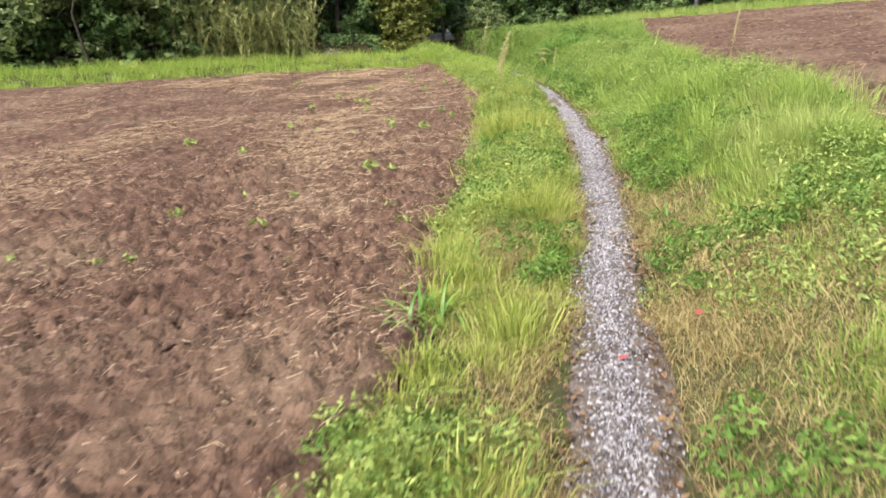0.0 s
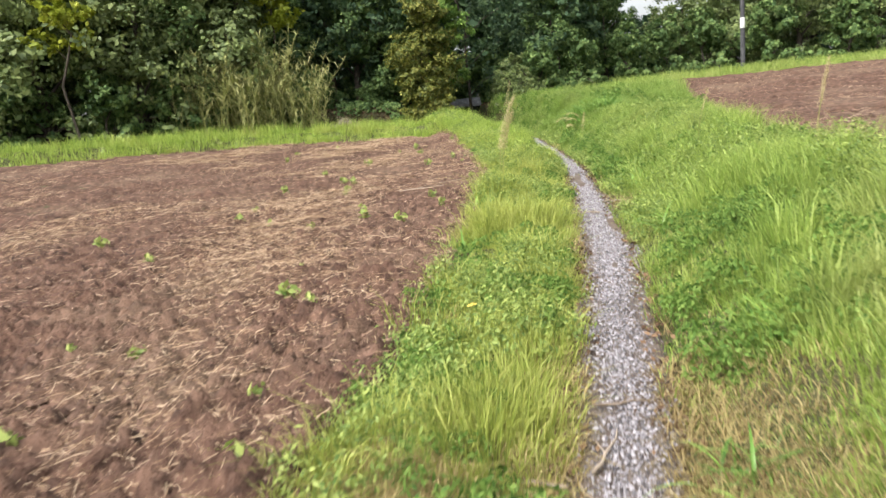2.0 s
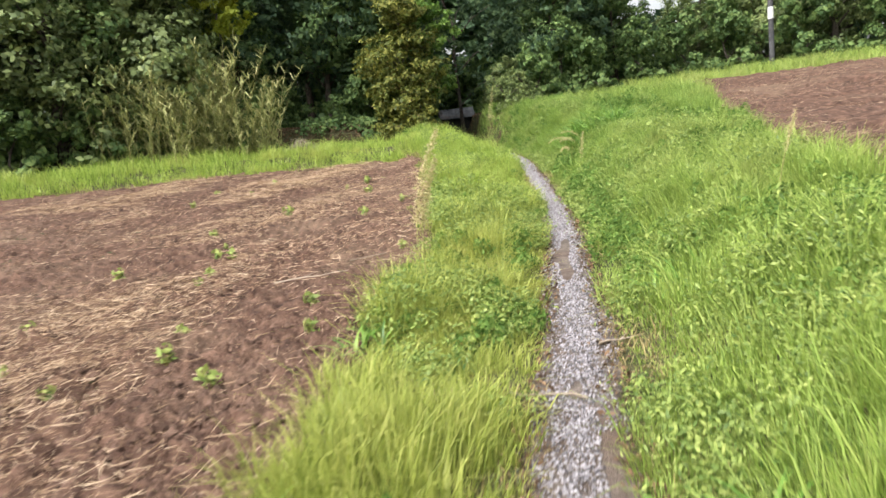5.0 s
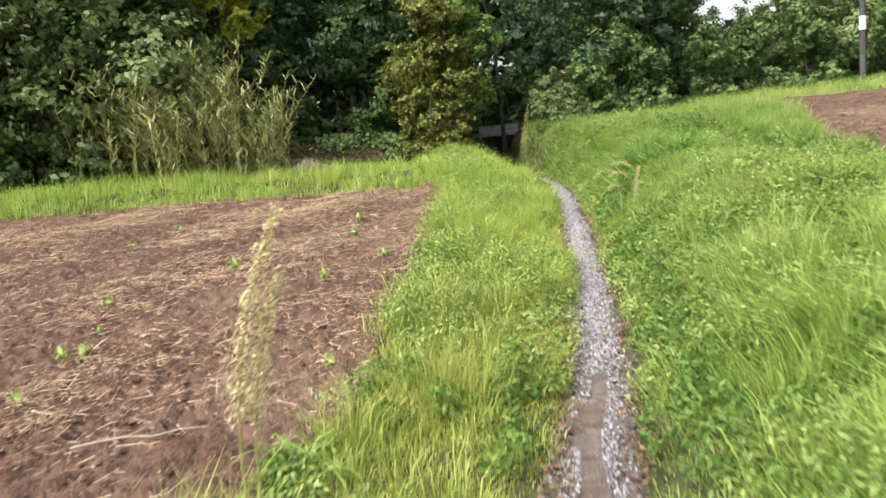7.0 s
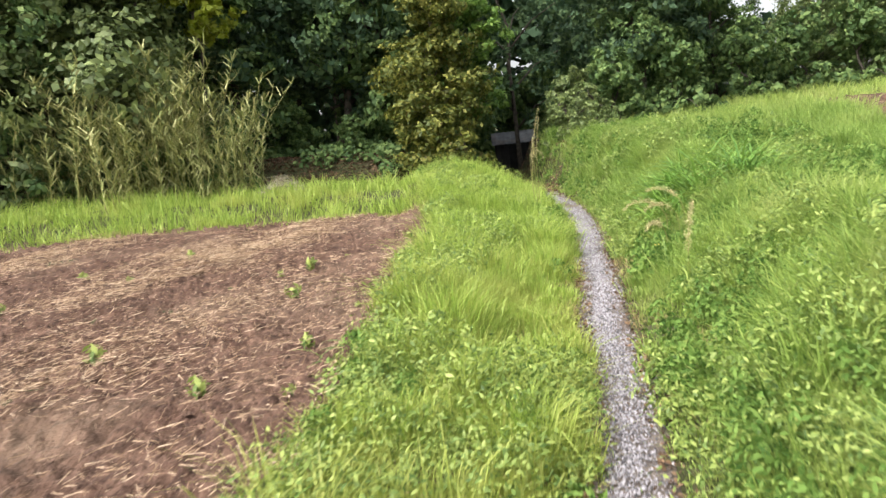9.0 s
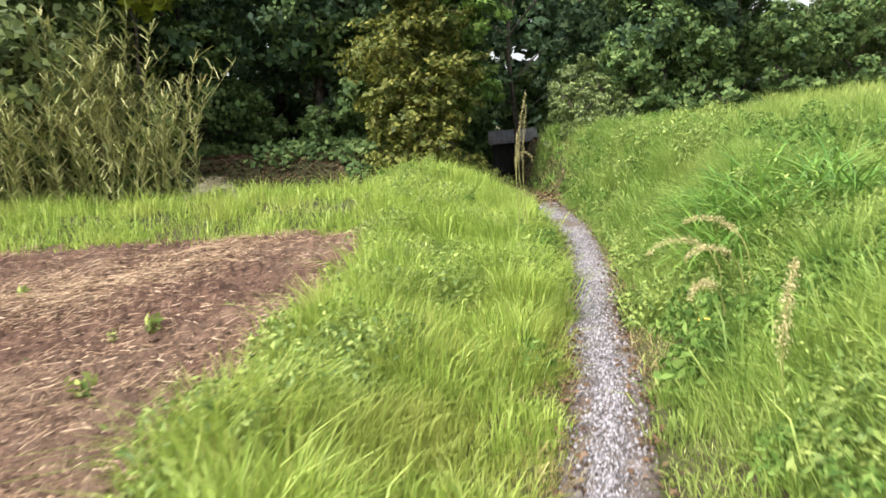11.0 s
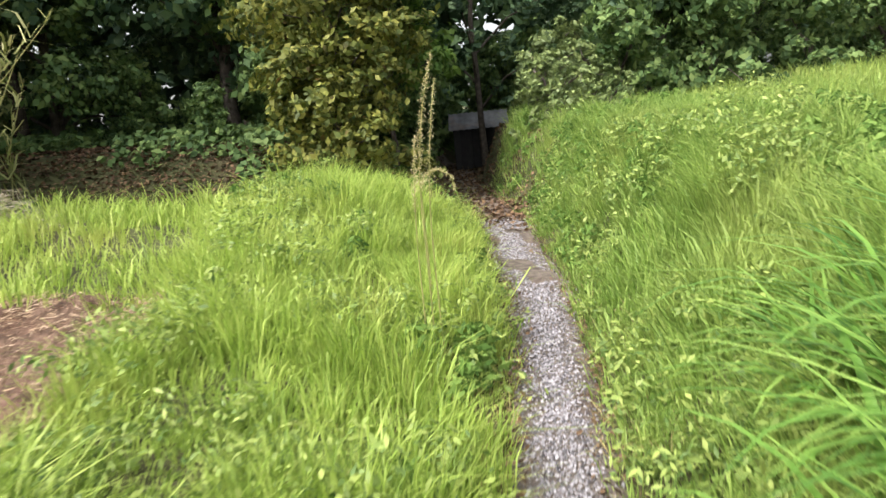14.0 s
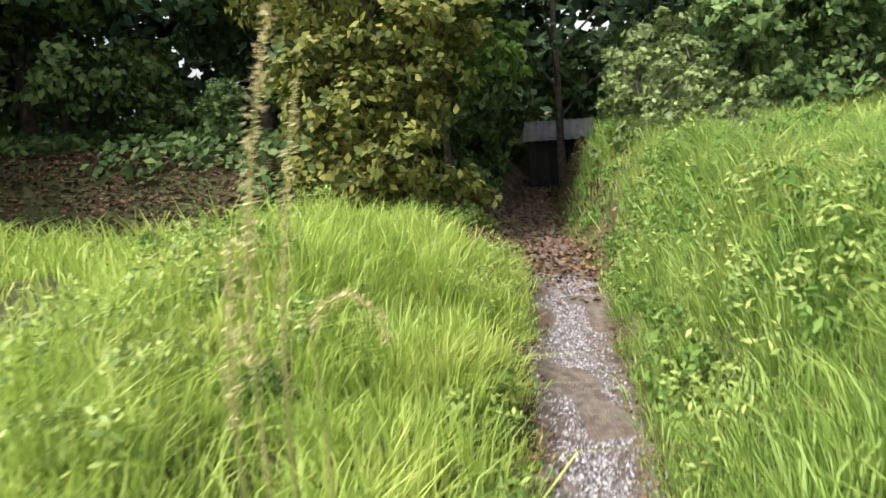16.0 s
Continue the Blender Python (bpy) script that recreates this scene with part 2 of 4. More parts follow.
def blades(base, height, width, lean, seed=1):
    """Bent tapering grass blades, three triangles each. base: n x 3; lean: n x 2, the tip's offset per metre of height."""
    r = np.random.default_rng(seed)
    n = len(base)
    a = r.uniform(0, math.pi, n)
    side = np.stack([np.cos(a), np.sin(a), 0 * a], 1) * (width / 2)[:, None]
    off = np.concatenate([lean * height[:, None], 0 * height[:, None]], 1)
    up = np.stack([0 * height, 0 * height, height], 1)
    mid = base + up * 0.58 + off * 0.3
    sag = 1 - 0.28 * np.clip(np.linalg.norm(lean, axis=1), 0, 2)
    tip = base + up * sag[:, None] + off
    v = np.stack([base - side, base + side, mid - side * 0.8, mid + side * 0.8, tip], 1).reshape(-1, 3)
    b = (np.arange(n) * 5)[:, None]
    f = np.stack([b + (0, 1, 3), b + (0, 3, 2), b + (2, 3, 4)], 1).reshape(-1, 3)
    return v, f


# ---- the lie of the land ----
TRAIL_Y = (-8, -2, 0.3, 1.4, 3.2, 5.6, 8, 11, 14, 15.2, 17.4, 19.4, 21.4, 23.2, 24.4, 25.8, 28, 30.9, 34, 38, 46)
TRAIL_X = (-1.3, -0.45, -0.12, 0.03, 0.31, 0.58, 0.72, 0.82, 0.83, 0.79, 0.66, 0.52, 0.38, 0.22, 0.02, -0.28, -0.77, -1.8, -2.75, -3.6, -4.5)
EDGE_Y = (-5, 0.5, 1, 2, 3.5, 6, 8.3, 11.5, 12.5, 14.5, 17.3, 18.9, 20.8, 23.5, 25, 26.7)
EDGE_X = (-1.85, -1.2, -1.08, -0.98, -0.93, -0.72, -0.62, -0.52, -0.52, -0.76, -1.12, -1.45, -1.65, -2.3, -2.8, -3.0)


def trail_x(y):
    return np.interp(y, TRAIL_Y, TRAIL_X)


def trail_half(y):
    return np.interp(y, (-5, 4, 8, 10, 12, 20, 24, 26, 28, 31, 40), (0.165, 0.185, 0.195, 0.18, 0.155, 0.17, 0.22, 0.28, 0.36, 0.5, 0.7))


def field_edge(y):
    return np.interp(y, EDGE_Y, EDGE_X) + 0.1 * (vnoise(y * 1.7, 0 * y, 3) - 0.5) + 0.07 * (vnoise(y * 5.1, 0 * y, 4) - 0.5)


def field_far(x):
    return np.interp(x, (-40, -30, -14, -11, -8, -6, -3.4, 0), (15, 16.5, 18.6, 20.6, 22.4, 23.3, 24, 24)) + 0.25 * (vnoise(x * 1.1, 0 * x, 5) - 0.5)


def upper_edge(y):
    return np.interp(y, (-2, 4, 12, 20, 33), (2.0, 2.4, 3.0, 4.3, 6.3)) + 0.3 * (vnoise(y * 0.9, 0 * y, 6) - 0.5)


def land(x, y):
    x, y = np.asarray(x, float), np.asarray(y, float)
    pz = np.interp(y, (-3, 0, 3, 6, 30, 36), (-0.14, -0.12, -0.1, 0, 0, -0.05))
    dx = x - trail_x(y)
    foot = np.interp(y, (-2, 21, 26, 30), (0.2, 0.2, 0.3, 0.62))
    wide = np.interp(y, (-2, 8, 16, 21.5, 26, 31), (1.5, 1.5, 1.9, 1.8, 0.75, 0.6))
    rise = sm(0, 1, (dx - foot) / wide)
    right = 0.46 * rise + 0.14 * sm(1.5, 3, dx) * (1 - sm(12, 22, y)) + 0.01 * np.clip(dx - 2.5, 0, 30)
    right += rise * (0.011 * np.clip(y - 9, 0, 25) + 0.4 * sm(19.5, 27, y))
    right += 0.3 * sm(31, 39, y) * sm(2.5, 8, dx)
    right *= 1 - 0.95 * sm(34.6, 37, y) * (1 - sm(2.4, 3.6, dx))
    fz = -0.12 + 0.02 * np.clip(y - 5, 0, 20) + 0.052 * np.clip(-x - 3, 0, 14) * sm(4, 17, y)
    wide = np.maximum(trail_x(y) - np.interp(y, EDGE_Y, EDGE_X), 0.6)
    dl = -dx
    s = sm(0.15, 1, dl / wide)
    hump = np.interp(y, (0, 10, 17, 21, 25, 29, 33), (0.03, 0.04, 0.08, 0.18, 0.4, 0.26, 0.05))
    left = (fz - pz) * s + hump * np.sin(math.pi * np.clip((dl - 0.15) / (wide + 0.5), 0, 1))
    back = y - field_far(x)
    left += (0.3 * sm(-0.2, 1.3, back) - 0.35 * sm(2.4, 4, back) + 0.95 * sm(4.0, 7, back) * sm(-3.5, -5.5, x)) * sm(0.6, 3.0, dl)
    z = pz + np.where(dx > 0, right, left)
    return z + (0.04 * (vnoise(x * 1.3, y * 1.3, 1) - 0.5) + 0.07 * (vnoise(x * 2.6, y * 2.6, 7) - 0.5)) * sm(0.2, 0.6, np.abs(dx)) + 0.02 * (vnoise(x * 5, y * 5, 2) - 0.5)


def span(*stops):
    """Values from stop to stop: (from, step), ..., end."""
    out = []
    for (a, st), (b, _) in zip(stops[:-1], stops[1:]):
        out.append(np.arange(a, b - 1e-6, st))
    out.append(np.array([stops[-1][0]]))
    return np.concatenate(out)


gx = span((-1500, 300), (-300, 45), (-30, 0.8), (-6, 0.12), (5, 0.5), (30, 30), (300, 300), (1500, 1))
gy = span((-1500, 300), (-300, 40), (-20, 1), (-4, 0.14), (36, 0.7), (60, 30), (300, 300), (1500, 1))
X, Y = np.meshgrid(gx, gy)
ground = mesh_ob("ground", np.stack([X, Y, land(X, Y)], -1).reshape(-1, 3), grid_faces(len(gy), len(gx)), EARTH, smooth=True)
tagged(ground, "grassy earth with a bank beside the trail", "ground", kind="structure")


def clods(x, y, amp):
    n = 0.4 * np.abs(vnoise(x * 8, y * 10, 11) - 0.5) * 2 + 0.42 * np.abs(vnoise(x * 17, y * 19, 12) - 0.5) * 2 + 0.42 * vnoise(x * 30, y * 30, 13)
    return amp * n + 0.06 * (vnoise(x * 0.8, y * 2.2, 14) - 0.5)


# tilled field below the trail
off = span((0, 0.035), (3.5, 0.06), (7, 0.14), (12, 0.6), (40, 1))
fy = span((-3.0, 0.035), (7, 0.05), (14, 0.08), (22, 0.12), (28, 0.8), (46, 1))
O, Y = np.meshgrid(off, fy)
X = field_edge(Y) + 0.12 - O
Z = land(X, Y) + clods(X, Y, 0.2) * np.interp(Y, (5, 11), (1, 0.75)) - 0.03
Z = np.where(Y > field_far(X), land(X, Y) - 0.3, Z) - 0.08 * (1 - sm(0, 0.2, O))
field = mesh_ob("tilled_field", np.stack([X, Y, Z], -1).reshape(-1, 3), grid_faces(len(fy), len(off)), SOIL)
tagged(field, "brown tilled field with clods and straw", "field", kind="structure")

# upper field on the bank
off = span((0, 0.12), (8, 0.4), (34, 1))
fy = span((-2.0, 0.12), (33.0, 0.5), (34, 1))
O, Y = np.meshgrid(off, fy)
X = upper_edge(Y) + O
Z = land(X, Y) + clods(X, Y, 0.1) - 0.08 * (1 - sm(0, 0.3, O)) - 0.3 * (Y > 33) + 0.03 * np.sin(Y * 5 + X) + 0.04
field_up = mesh_ob("upper_field", np.stack([X, Y, Z], -1).reshape(-1, 3), grid_faces(len(fy), len(off)), SOIL, smooth=True)
tagged(field_up, "brown ploughed field on top of the bank", "field", kind="structure")

# trail: worn earth with loose gravel on it
ty = span((-5, 0.06), (40, 1))
tu = np.linspace(-1, 1, 23)
U, Y = np.meshgrid(tu, ty)
half = trail_half(Y) + 0.06 + 0.05 * vnoise(Y * 3, U * 0 + np.sign(U) * 9, 15)
X = trail_x(Y) + U * half + 0.03 * np.sin(Y * 2.1)
Z = land(X, Y) + 0.012 + 0.014 * vnoise(X * 14, Y * 14, 16) - 0.06 * sm(0.75, 1, np.abs(U))
trail = mesh_ob("trail", np.stack([X, Y, Z], -1).reshape(-1, 3), grid_faces(len(ty), len(tu)), TRAIL, smooth=True)
tagged(trail, "narrow worn earth trail strewn with grey gravel", "path", kind="structure")


def stones(pos, size, seed):
    """Rough five-cornered stones sunk into the ground, joined."""
    r = np.random.default_rng(seed)
    n = len(pos)
    d = np.array([(1, 0, -0.45), (0, 1, -0.45), (-1, 0, -0.45), (0, -1, -0.45), (0.1, 0, 0.85)], float)
    v = d[None] * r.uniform(0.55, 1.25, (n, 5, 3)) * (size * r.uniform(0.5, 1.5, n))[:, None, None] / 2
    v[:, :, 2] *= 0.8
    v[:, 4, :2] += r.normal(0, 0.16, (n, 2)) * size[:, None]
    a = r.uniform(0, 6.3, n)
    c, s = np.cos(a)[:, None], np.sin(a)[:, None]
    v = np.stack([v[..., 0] * c - v[..., 1] * s, v[..., 0] * s + v[..., 1] * c, v[..., 2]], -1) + pos[:, None]
    f = np.array([(0, 1, 4), (1, 2, 4), (2, 3, 4), (3, 0, 4)])
    return v.reshape(-1, 3), (f[None] + (np.arange(n) * 5)[:, None, None]).reshape(-1, 3)


n = 70000
y = rng.uniform(-2, 29, n)
u = rng.normal(0, 0.52, n)
keep = (np.abs(u) < 1.25) & (vnoise(y * 1.6, u * 1.5, 21) + 0.35 * vnoise(y * 0.5, 0 * y, 22) > np.interp(y, (0, 6, 8, 14, 22, 26, 29), (0.12, 0.2, 0.3, 0.3, 0.12, 0.3, 0.6)))
y, u = y[keep], u[keep]
x = trail_x(y) + 0.03 * np.sin(y * 2.1) + u * trail_half(y)
v, f = stones(np.stack([x, y, land(x, y) + 0.029], 1), 0.009 + 0.013 * rng.uniform(0, 1, len(x)) ** 2, 31)
tagged(mesh_ob("gravel", v, f, PEBBLE), "loose light grey gravel on the trail", "gravel", kind="stuff")

n = 50000
y = -1.5 + 24 * rng.uniform(0, 1, n) ** 1.6
x = field_edge(y) - rng.uniform(0.005, 1, n) ** 1.4 * 7.5
v, f = stones(np.stack([x, y, land(x, y) + 0.06], 1), (0.02 + 0.085 * rng.uniform(0, 1, n) ** 2.6) * np.interp(y, (5, 11), (1, 0.62)), 32)
tagged(mesh_ob("soil_clods", v, f, CLOD), "broken brown clods lying on the tilled field", "soil", kind="stuff")
n = 14000
y = rng.uniform(3, 33, n)
x = upper_edge(y) + 0.15 + 12 * rng.uniform(0, 1, n) ** 1.5
v, f = stones(np.stack([x, y, land(x, y) + 0.075], 1), 0.04 + 0.11 * rng.uniform(0, 1, n) ** 2.5, 35)
tagged(mesh_ob("soil_clods", v, f, CLOD), "broken brown clods on the upper field", "soil", kind="stuff")


def straws(x, y, length, seed, lift=0.05):
    r = np.random.default_rng(seed)
    n = len(x)
    a, p = r.uniform(0, 6.3, n), r.normal(0.06, 0.16, n)
    d = np.stack([np.cos(a) * np.cos(p), np.sin(a) * np.cos(p), np.sin(p)], 1) * length[:, None] / 2
    w = np.stack([-np.sin(a), np.cos(a), 0.6 + 0 * a], 1) * (r.uniform(0.0009, 0.0026, n) * np.interp(y, (0, 20), (0.7, 1.2)))[:, None]
    c = np.stack([x, y, land(x, y) + lift + r.uniform(0, 0.03, n)], 1)
    v = np.stack([c - d - w, c - d + w, c + d + w * 0.6, c + d - w * 0.6], 1)
    return v.reshape(-1, 3), np.arange(4 * n).reshape(n, 4)


n = 470000
y = rng.uniform(-1.5, 24, n)
x = field_edge(y) - rng.uniform(0.0, 1, n) ** 1.3 * 11
lane = np.interp(y, (3, 7, 11, 16), (0.55, 1.6, 0.9, 1.3))
swath = lane * np.exp(-((x + 2.9 + 0.12 * (y - 8)) / 0.9) ** 2) * 0.75 + lane * np.exp(-((x + 6.2 + 0.1 * y) / 1.5) ** 2) * 0.6
keep = rng.uniform(0, 1, n) < (0.1 + swath) * sm(0.3, 0.75, vnoise(x * 0.8, y * 0.55, 23)) * 1.3 + 0.05
x, y = x[keep], y[keep]
keep = y < field_far(x) - 0.1
x, y = x[keep], y[keep]
v, f = straws(x, y, (0.02 + 0.13 * rng.uniform(0, 1, len(x)) ** 2.5) * np.interp(y, (0, 7), (0.6, 1)), 33, 0.085)
tagged(mesh_ob("straw_litter", v, f, STRAW), "pale dry straw scattered in swaths over the field", "straw", kind="stuff")
n = 13000
y = rng.uniform(3, 33, n)
x = upper_edge(y) + 0.1 + 14 * rng.uniform(0, 1, n) ** 1.4
v, f = straws(x, y, rng.uniform(0.1, 0.35, n), 34, 0.08)
tagged(mesh_ob("straw_litter", v, f, STRAW), "pale straw scattered on the upper field", "straw", kind="stuff")

# ---- grass ----


def turf(name, x, y, height, width, material, label, seed, lean=0.2, wind=(0.06, 0.03), per=0, spread=0.05):
    """Grass over the places given; with per, each place is a tuft of that many blades fanning out."""
    r = np.random.default_rng(seed)
    if per:
        k = len(x)
        tall = np.clip(r.lognormal(0, 0.38, k), 0.45, 1.9)
        dirs = r.normal(0, 0.2, (k, 2))
        o = r.normal(0, 1, (k, per, 2)) * spread * (0.6 + 0.5 * tall)[:, None, None]
        l = (o / spread * 0.26 + dirs[:, None]).reshape(-1, 2)
        x, y = (x[:, None] + o[..., 0]).ravel(), (y[:, None] + o[..., 1]).ravel()
        height = np.repeat(height * tall, per) * r.uniform(0.55, 1.25, k * per)
        width = np.repeat(width, per) * r.uniform(0.6, 1.4, k * per)
    else:
        l = np.zeros((len(x), 2))
    l = np.clip(l + r.normal(0, lean, (len(x), 2)) + np.array(wind), -1.4, 1.4)
    height = np.minimum(height, 0.52)
    keep = np.abs(x - trail_x(y)) > trail_half(y) * 0.9
    x, y, height, width, l = x[keep], y[keep], height[keep], width[keep], l[keep]
    v, f = blades(np.stack([x, y, land(x, y) - 0.01], 1), height, width, l, seed)
    return tagged(mesh_ob(name, v, f, material), label, "grass", kind="stuff")


def verge(n, y0, y1, seed):
    r = np.random.default_rng(seed)
    y = r.uniform(y0, y1, n)
    a, b = field_edge(y) - 0.02, trail_x(y) - trail_half(y) - 0.03
    u = r.uniform(0, 1, n)
    x = a + (b - a) * u
    near = np.minimum((b - x) / 0.35, 1)
    h = np.interp(y, (0, 3, 7, 12, 18, 26), (0.1, 0.12, 0.17, 0.2, 0.22, 0.23)) * (0.35 + 0.65 * sm(0, 1, near))
    h *= 0.22 + 1.55 * vnoise(x * 2.3, y * 2.3, 61) ** 1.5
    keep = r.uniform(0, 1, n) < 0.3 + 0.9 * vnoise(x * 3, y * 3, 62)
    return x[keep], y[keep], h[keep] * r.uniform(0.6, 1.35, keep.sum())


# the last zone takes the greener grass with brightness put into its colour
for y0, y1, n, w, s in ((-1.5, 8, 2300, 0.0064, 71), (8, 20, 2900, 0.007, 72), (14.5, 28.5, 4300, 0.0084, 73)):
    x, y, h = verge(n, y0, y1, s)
    turf("verge_grass", x, y, h, np.full(len(x), w), GRASS_BRIGHT if y0 > 13 else GRASS_V, "bright green grass on the verge beside the trail", s, per=34)


def bank(n, y0, y1, seed, wide=3.2):
    r = np.random.default_rng(seed)
    y = r.uniform(y0, y1, n)
    b = trail_x(y) + trail_half(y) + 0.04
    u = r.uniform(0, 1, n) ** 0.85 * np.minimum(wide, upper_edge(y) - b + 0.1)
    x = b + u
    h = (0.08 + 0.2 * sm(0.1, 0.9, u)) * (1 - 0.4 * sm(1.6, 2.6, u)) * np.interp(y, (-1, 2.5, 5, 12, 30), (0.42, 0.5, 0.95, 1.0, 1.15))
    h *= np.where((y < 2.9) & (u < 1.9), 0.7, 1.0)
    h *= 0.22 + 1.55 * vnoise(x * 2.1, y * 2.1, 63) ** 1.5
    keep = r.uniform(0, 1, n) < np.interp(y, (2.4, 3.4, 16, 20), (0.12, 0.35, 0.35, 0.6)) + 0.9 * vnoise(x * 2.6, y * 2.6, 64)
    return x[keep], y[keep], h[keep] * r.uniform(0.6, 1.35, keep.sum())


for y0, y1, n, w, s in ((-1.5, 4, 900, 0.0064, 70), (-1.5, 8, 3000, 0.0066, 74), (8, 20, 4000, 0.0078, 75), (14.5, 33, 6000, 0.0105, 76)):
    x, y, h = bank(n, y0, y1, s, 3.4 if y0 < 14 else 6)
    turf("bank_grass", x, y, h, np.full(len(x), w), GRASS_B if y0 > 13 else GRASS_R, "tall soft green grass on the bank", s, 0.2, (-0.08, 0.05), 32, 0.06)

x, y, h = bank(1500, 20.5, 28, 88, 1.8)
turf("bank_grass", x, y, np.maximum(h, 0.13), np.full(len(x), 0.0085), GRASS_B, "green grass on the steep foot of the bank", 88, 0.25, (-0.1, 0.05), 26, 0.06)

# grass behind both fields
n = 3000
x = -1.5 - 28 * rng.uniform(0, 1, n) ** 1.3
y = field_far(x) + rng.uniform(-0.1, 1, n) * np.interp(x, (-30, -10, -5, 0), (3.6, 3.2, 4.0, 4))
turf("strip_grass", x, y, rng.uniform(0.16, 0.34, n) * (0.5 + 0.8 * vnoise(x * 1.2, y * 1.2, 65)), np.full(n, 0.014), GRASS_BRIGHT, "bright grass strip between field and hedge", 77, per=19, spread=0.1)
n = 3600
y = rng.uniform(26, 42, n)
x = rng.uniform(0.6, 26, n)
keep = (x > trail_x(y) + 0.9) & ((y > 32.8) | (x < upper_edge(y) + 0.2))
turf("strip_grass", x[keep], y[keep], rng.uniform(0.2, 0.4, keep.sum()), np.full(keep.sum(), 0.018), GRASS_R, "grass strip behind the upper field", 78, per=15, spread=0.14)
# trampled, dry grass close to the trail
n = 42000
y = np.where(rng.uniform(0, 1, n) < 0.5, rng.uniform(-1.5, 4.5, n), rng.uniform(-1, 25, n))
side = rng.choice((-1, 1), n)
u = np.abs(rng.normal(0, 0.4, n))
x = trail_x(y) + side * (trail_half(y) * 0.8 + u)
keep = (x > field_edge(y)) & (vnoise(x * 2, y * 2, 66) > 0.42)
turf("dry_grass", x[keep], y[keep], rng.uniform(0.03, 0.14, keep.sum()), rng.uniform(0.003, 0.007, keep.sum()), GRASS_D, "flattened dry grass along the trail", 79, 1.3)

n = 26000
y = rng.uniform(-1.5, 3.3, n)
x = trail_x(y) + trail_half(y) + rng.uniform(0.05, 1.9, n)
turf("dry_grass", x, y, rng.uniform(0.03, 0.13, n), rng.uniform(0.003, 0.006, n), GRASS_D, "mown brown grass on the foot of the bank", 80, 1.2)
n = 5000
y, x = rng.normal(3.1, 0.35, n), rng.normal(-0.55, 0.16, n)
turf("dry_grass", x, y, rng.uniform(0.04, 0.16, n), rng.uniform(0.003, 0.007, n), GRASS_D, "withered brown patch on the verge", 81, 1.0)

# brown scraps along the trail's edges
n = 5000
y = rng.uniform(-1.5, 28, n)
x = trail_x(y) + rng.choice((-1, 1), n) * trail_half(y) * rng.normal(1.1, 0.25, n)
v, f = leaf_cloud(np.stack([x, y, land(x, y) + 0.035], 1), np.tile((0, 0, 1.0), (n, 1)), np.full(n, 0.022), 1.8, 92)
tagged(mesh_ob("trail_litter", v, f, LITTER), "brown scraps of leaves along the trail", "litter", kind="stuff")

# feathery herbs: low domes of small leaves among the grass
for y0, y1, n, size, s in ((-1.5, 9, 2000, 0.013, 81), (9, 20, 2300, 0.015, 82), (15, 29, 2600, 0.018, 83)):
    xs, ys, hs = verge(n // 2, y0, y1, s)
    xb, yb, hb = bank(n, y0, y1, s + 5)
    x, y, h = np.r_[xs, xb], np.r_[ys, yb], np.r_[hs, hb]
    keep = vnoise(x * 1.1, y * 1.1, 67) > np.interp(y, (1, 4), (0.58, 0.5))
    x, y, h = x[keep], y[keep], h[keep]
    per = 44
    d = rng.normal(0, 1, (len(x), per, 3))
    d /= np.linalg.norm(d, axis=2, keepdims=True)
    d[..., 2] = np.abs(d[..., 2])
    rad = (0.06 + 0.13 * rng.uniform(0, 1, len(x)))[:, None, None]
    p = d * rad * rng.uniform(0.6, 1.1, (len(x), per, 1))
    p[..., 2] *= 1.1
    p += np.stack([x, y, land(x, y) + h * rng.uniform(0.3, 1.0, len(x))], 1)[:, None]
    v, f = leaf_cloud(p.reshape(-1, 3), d.reshape(-1, 3), np.full(len(x) * per, size), 2.7, s)
    tagged(mesh_ob("herbs", v, f, HERB), "feathery low herbs among the grass", "herbs", kind="stuff")

# leafy weeds: upright plumes of broader leaves, in patches
for y0, y1, n, size, s in ((-1, 9, 620, 0.015, 84), (9, 19, 640, 0.018, 85), (18, 32, 900, 0.027, 86)):
    xs, ys, hs = verge(n // 2, y0, y1, s)
    xb, yb, hb = bank(n, y0, y1, s + 5)
    x, y = np.r_[xs, xb], np.r_[ys, yb]
    keep = (vnoise(x * 0.9 + 5, y * 0.9, 68) > 0.52) & (np.abs(x - trail_x(y)) > trail_half(y) + 0.12)
    x, y = x[keep], y[keep]
    per = 120 if y0 < 15 else 80
    tall = rng.uniform(0.14, 0.36, len(x)) * np.interp(y, (0, 4, 28), (0.55, 0.8, 1.15)) * np.where(x > trail_x(y), 1, 0.7)
    t = rng.uniform(0.15, 1, (len(x), per))
    a = rng.uniform(0, 6.3, (len(x), per))
    r0 = (0.03 + 0.09 * np.sin(math.pi * np.clip(t, 0, 0.95))) * rng.uniform(0.5, 1.1, (len(x), per))
    d = np.stack([np.cos(a), np.sin(a), 0.3 + 0 * a], -1)
    lean_x, lean_y = rng.normal(0, 0.06, (2, len(x), 1))
    p = np.stack([x[:, None] + d[..., 0] * r0 + lean_x * t, y[:, None] + d[..., 1] * r0 + lean_y * t, land(x, y)[:, None] + t * tall[:, None]], -1)
    v, f = leaf_cloud(p.reshape(-1, 3), d.reshape(-1, 3), np.full(len(x) * per, size), 2.6, s)
    tagged(mesh_ob("leafy_weeds", v, f, HERB_BROAD), "leafy green weeds standing in patches among the grass", "weeds", kind="stuff")

# ---- trees and hedge ----


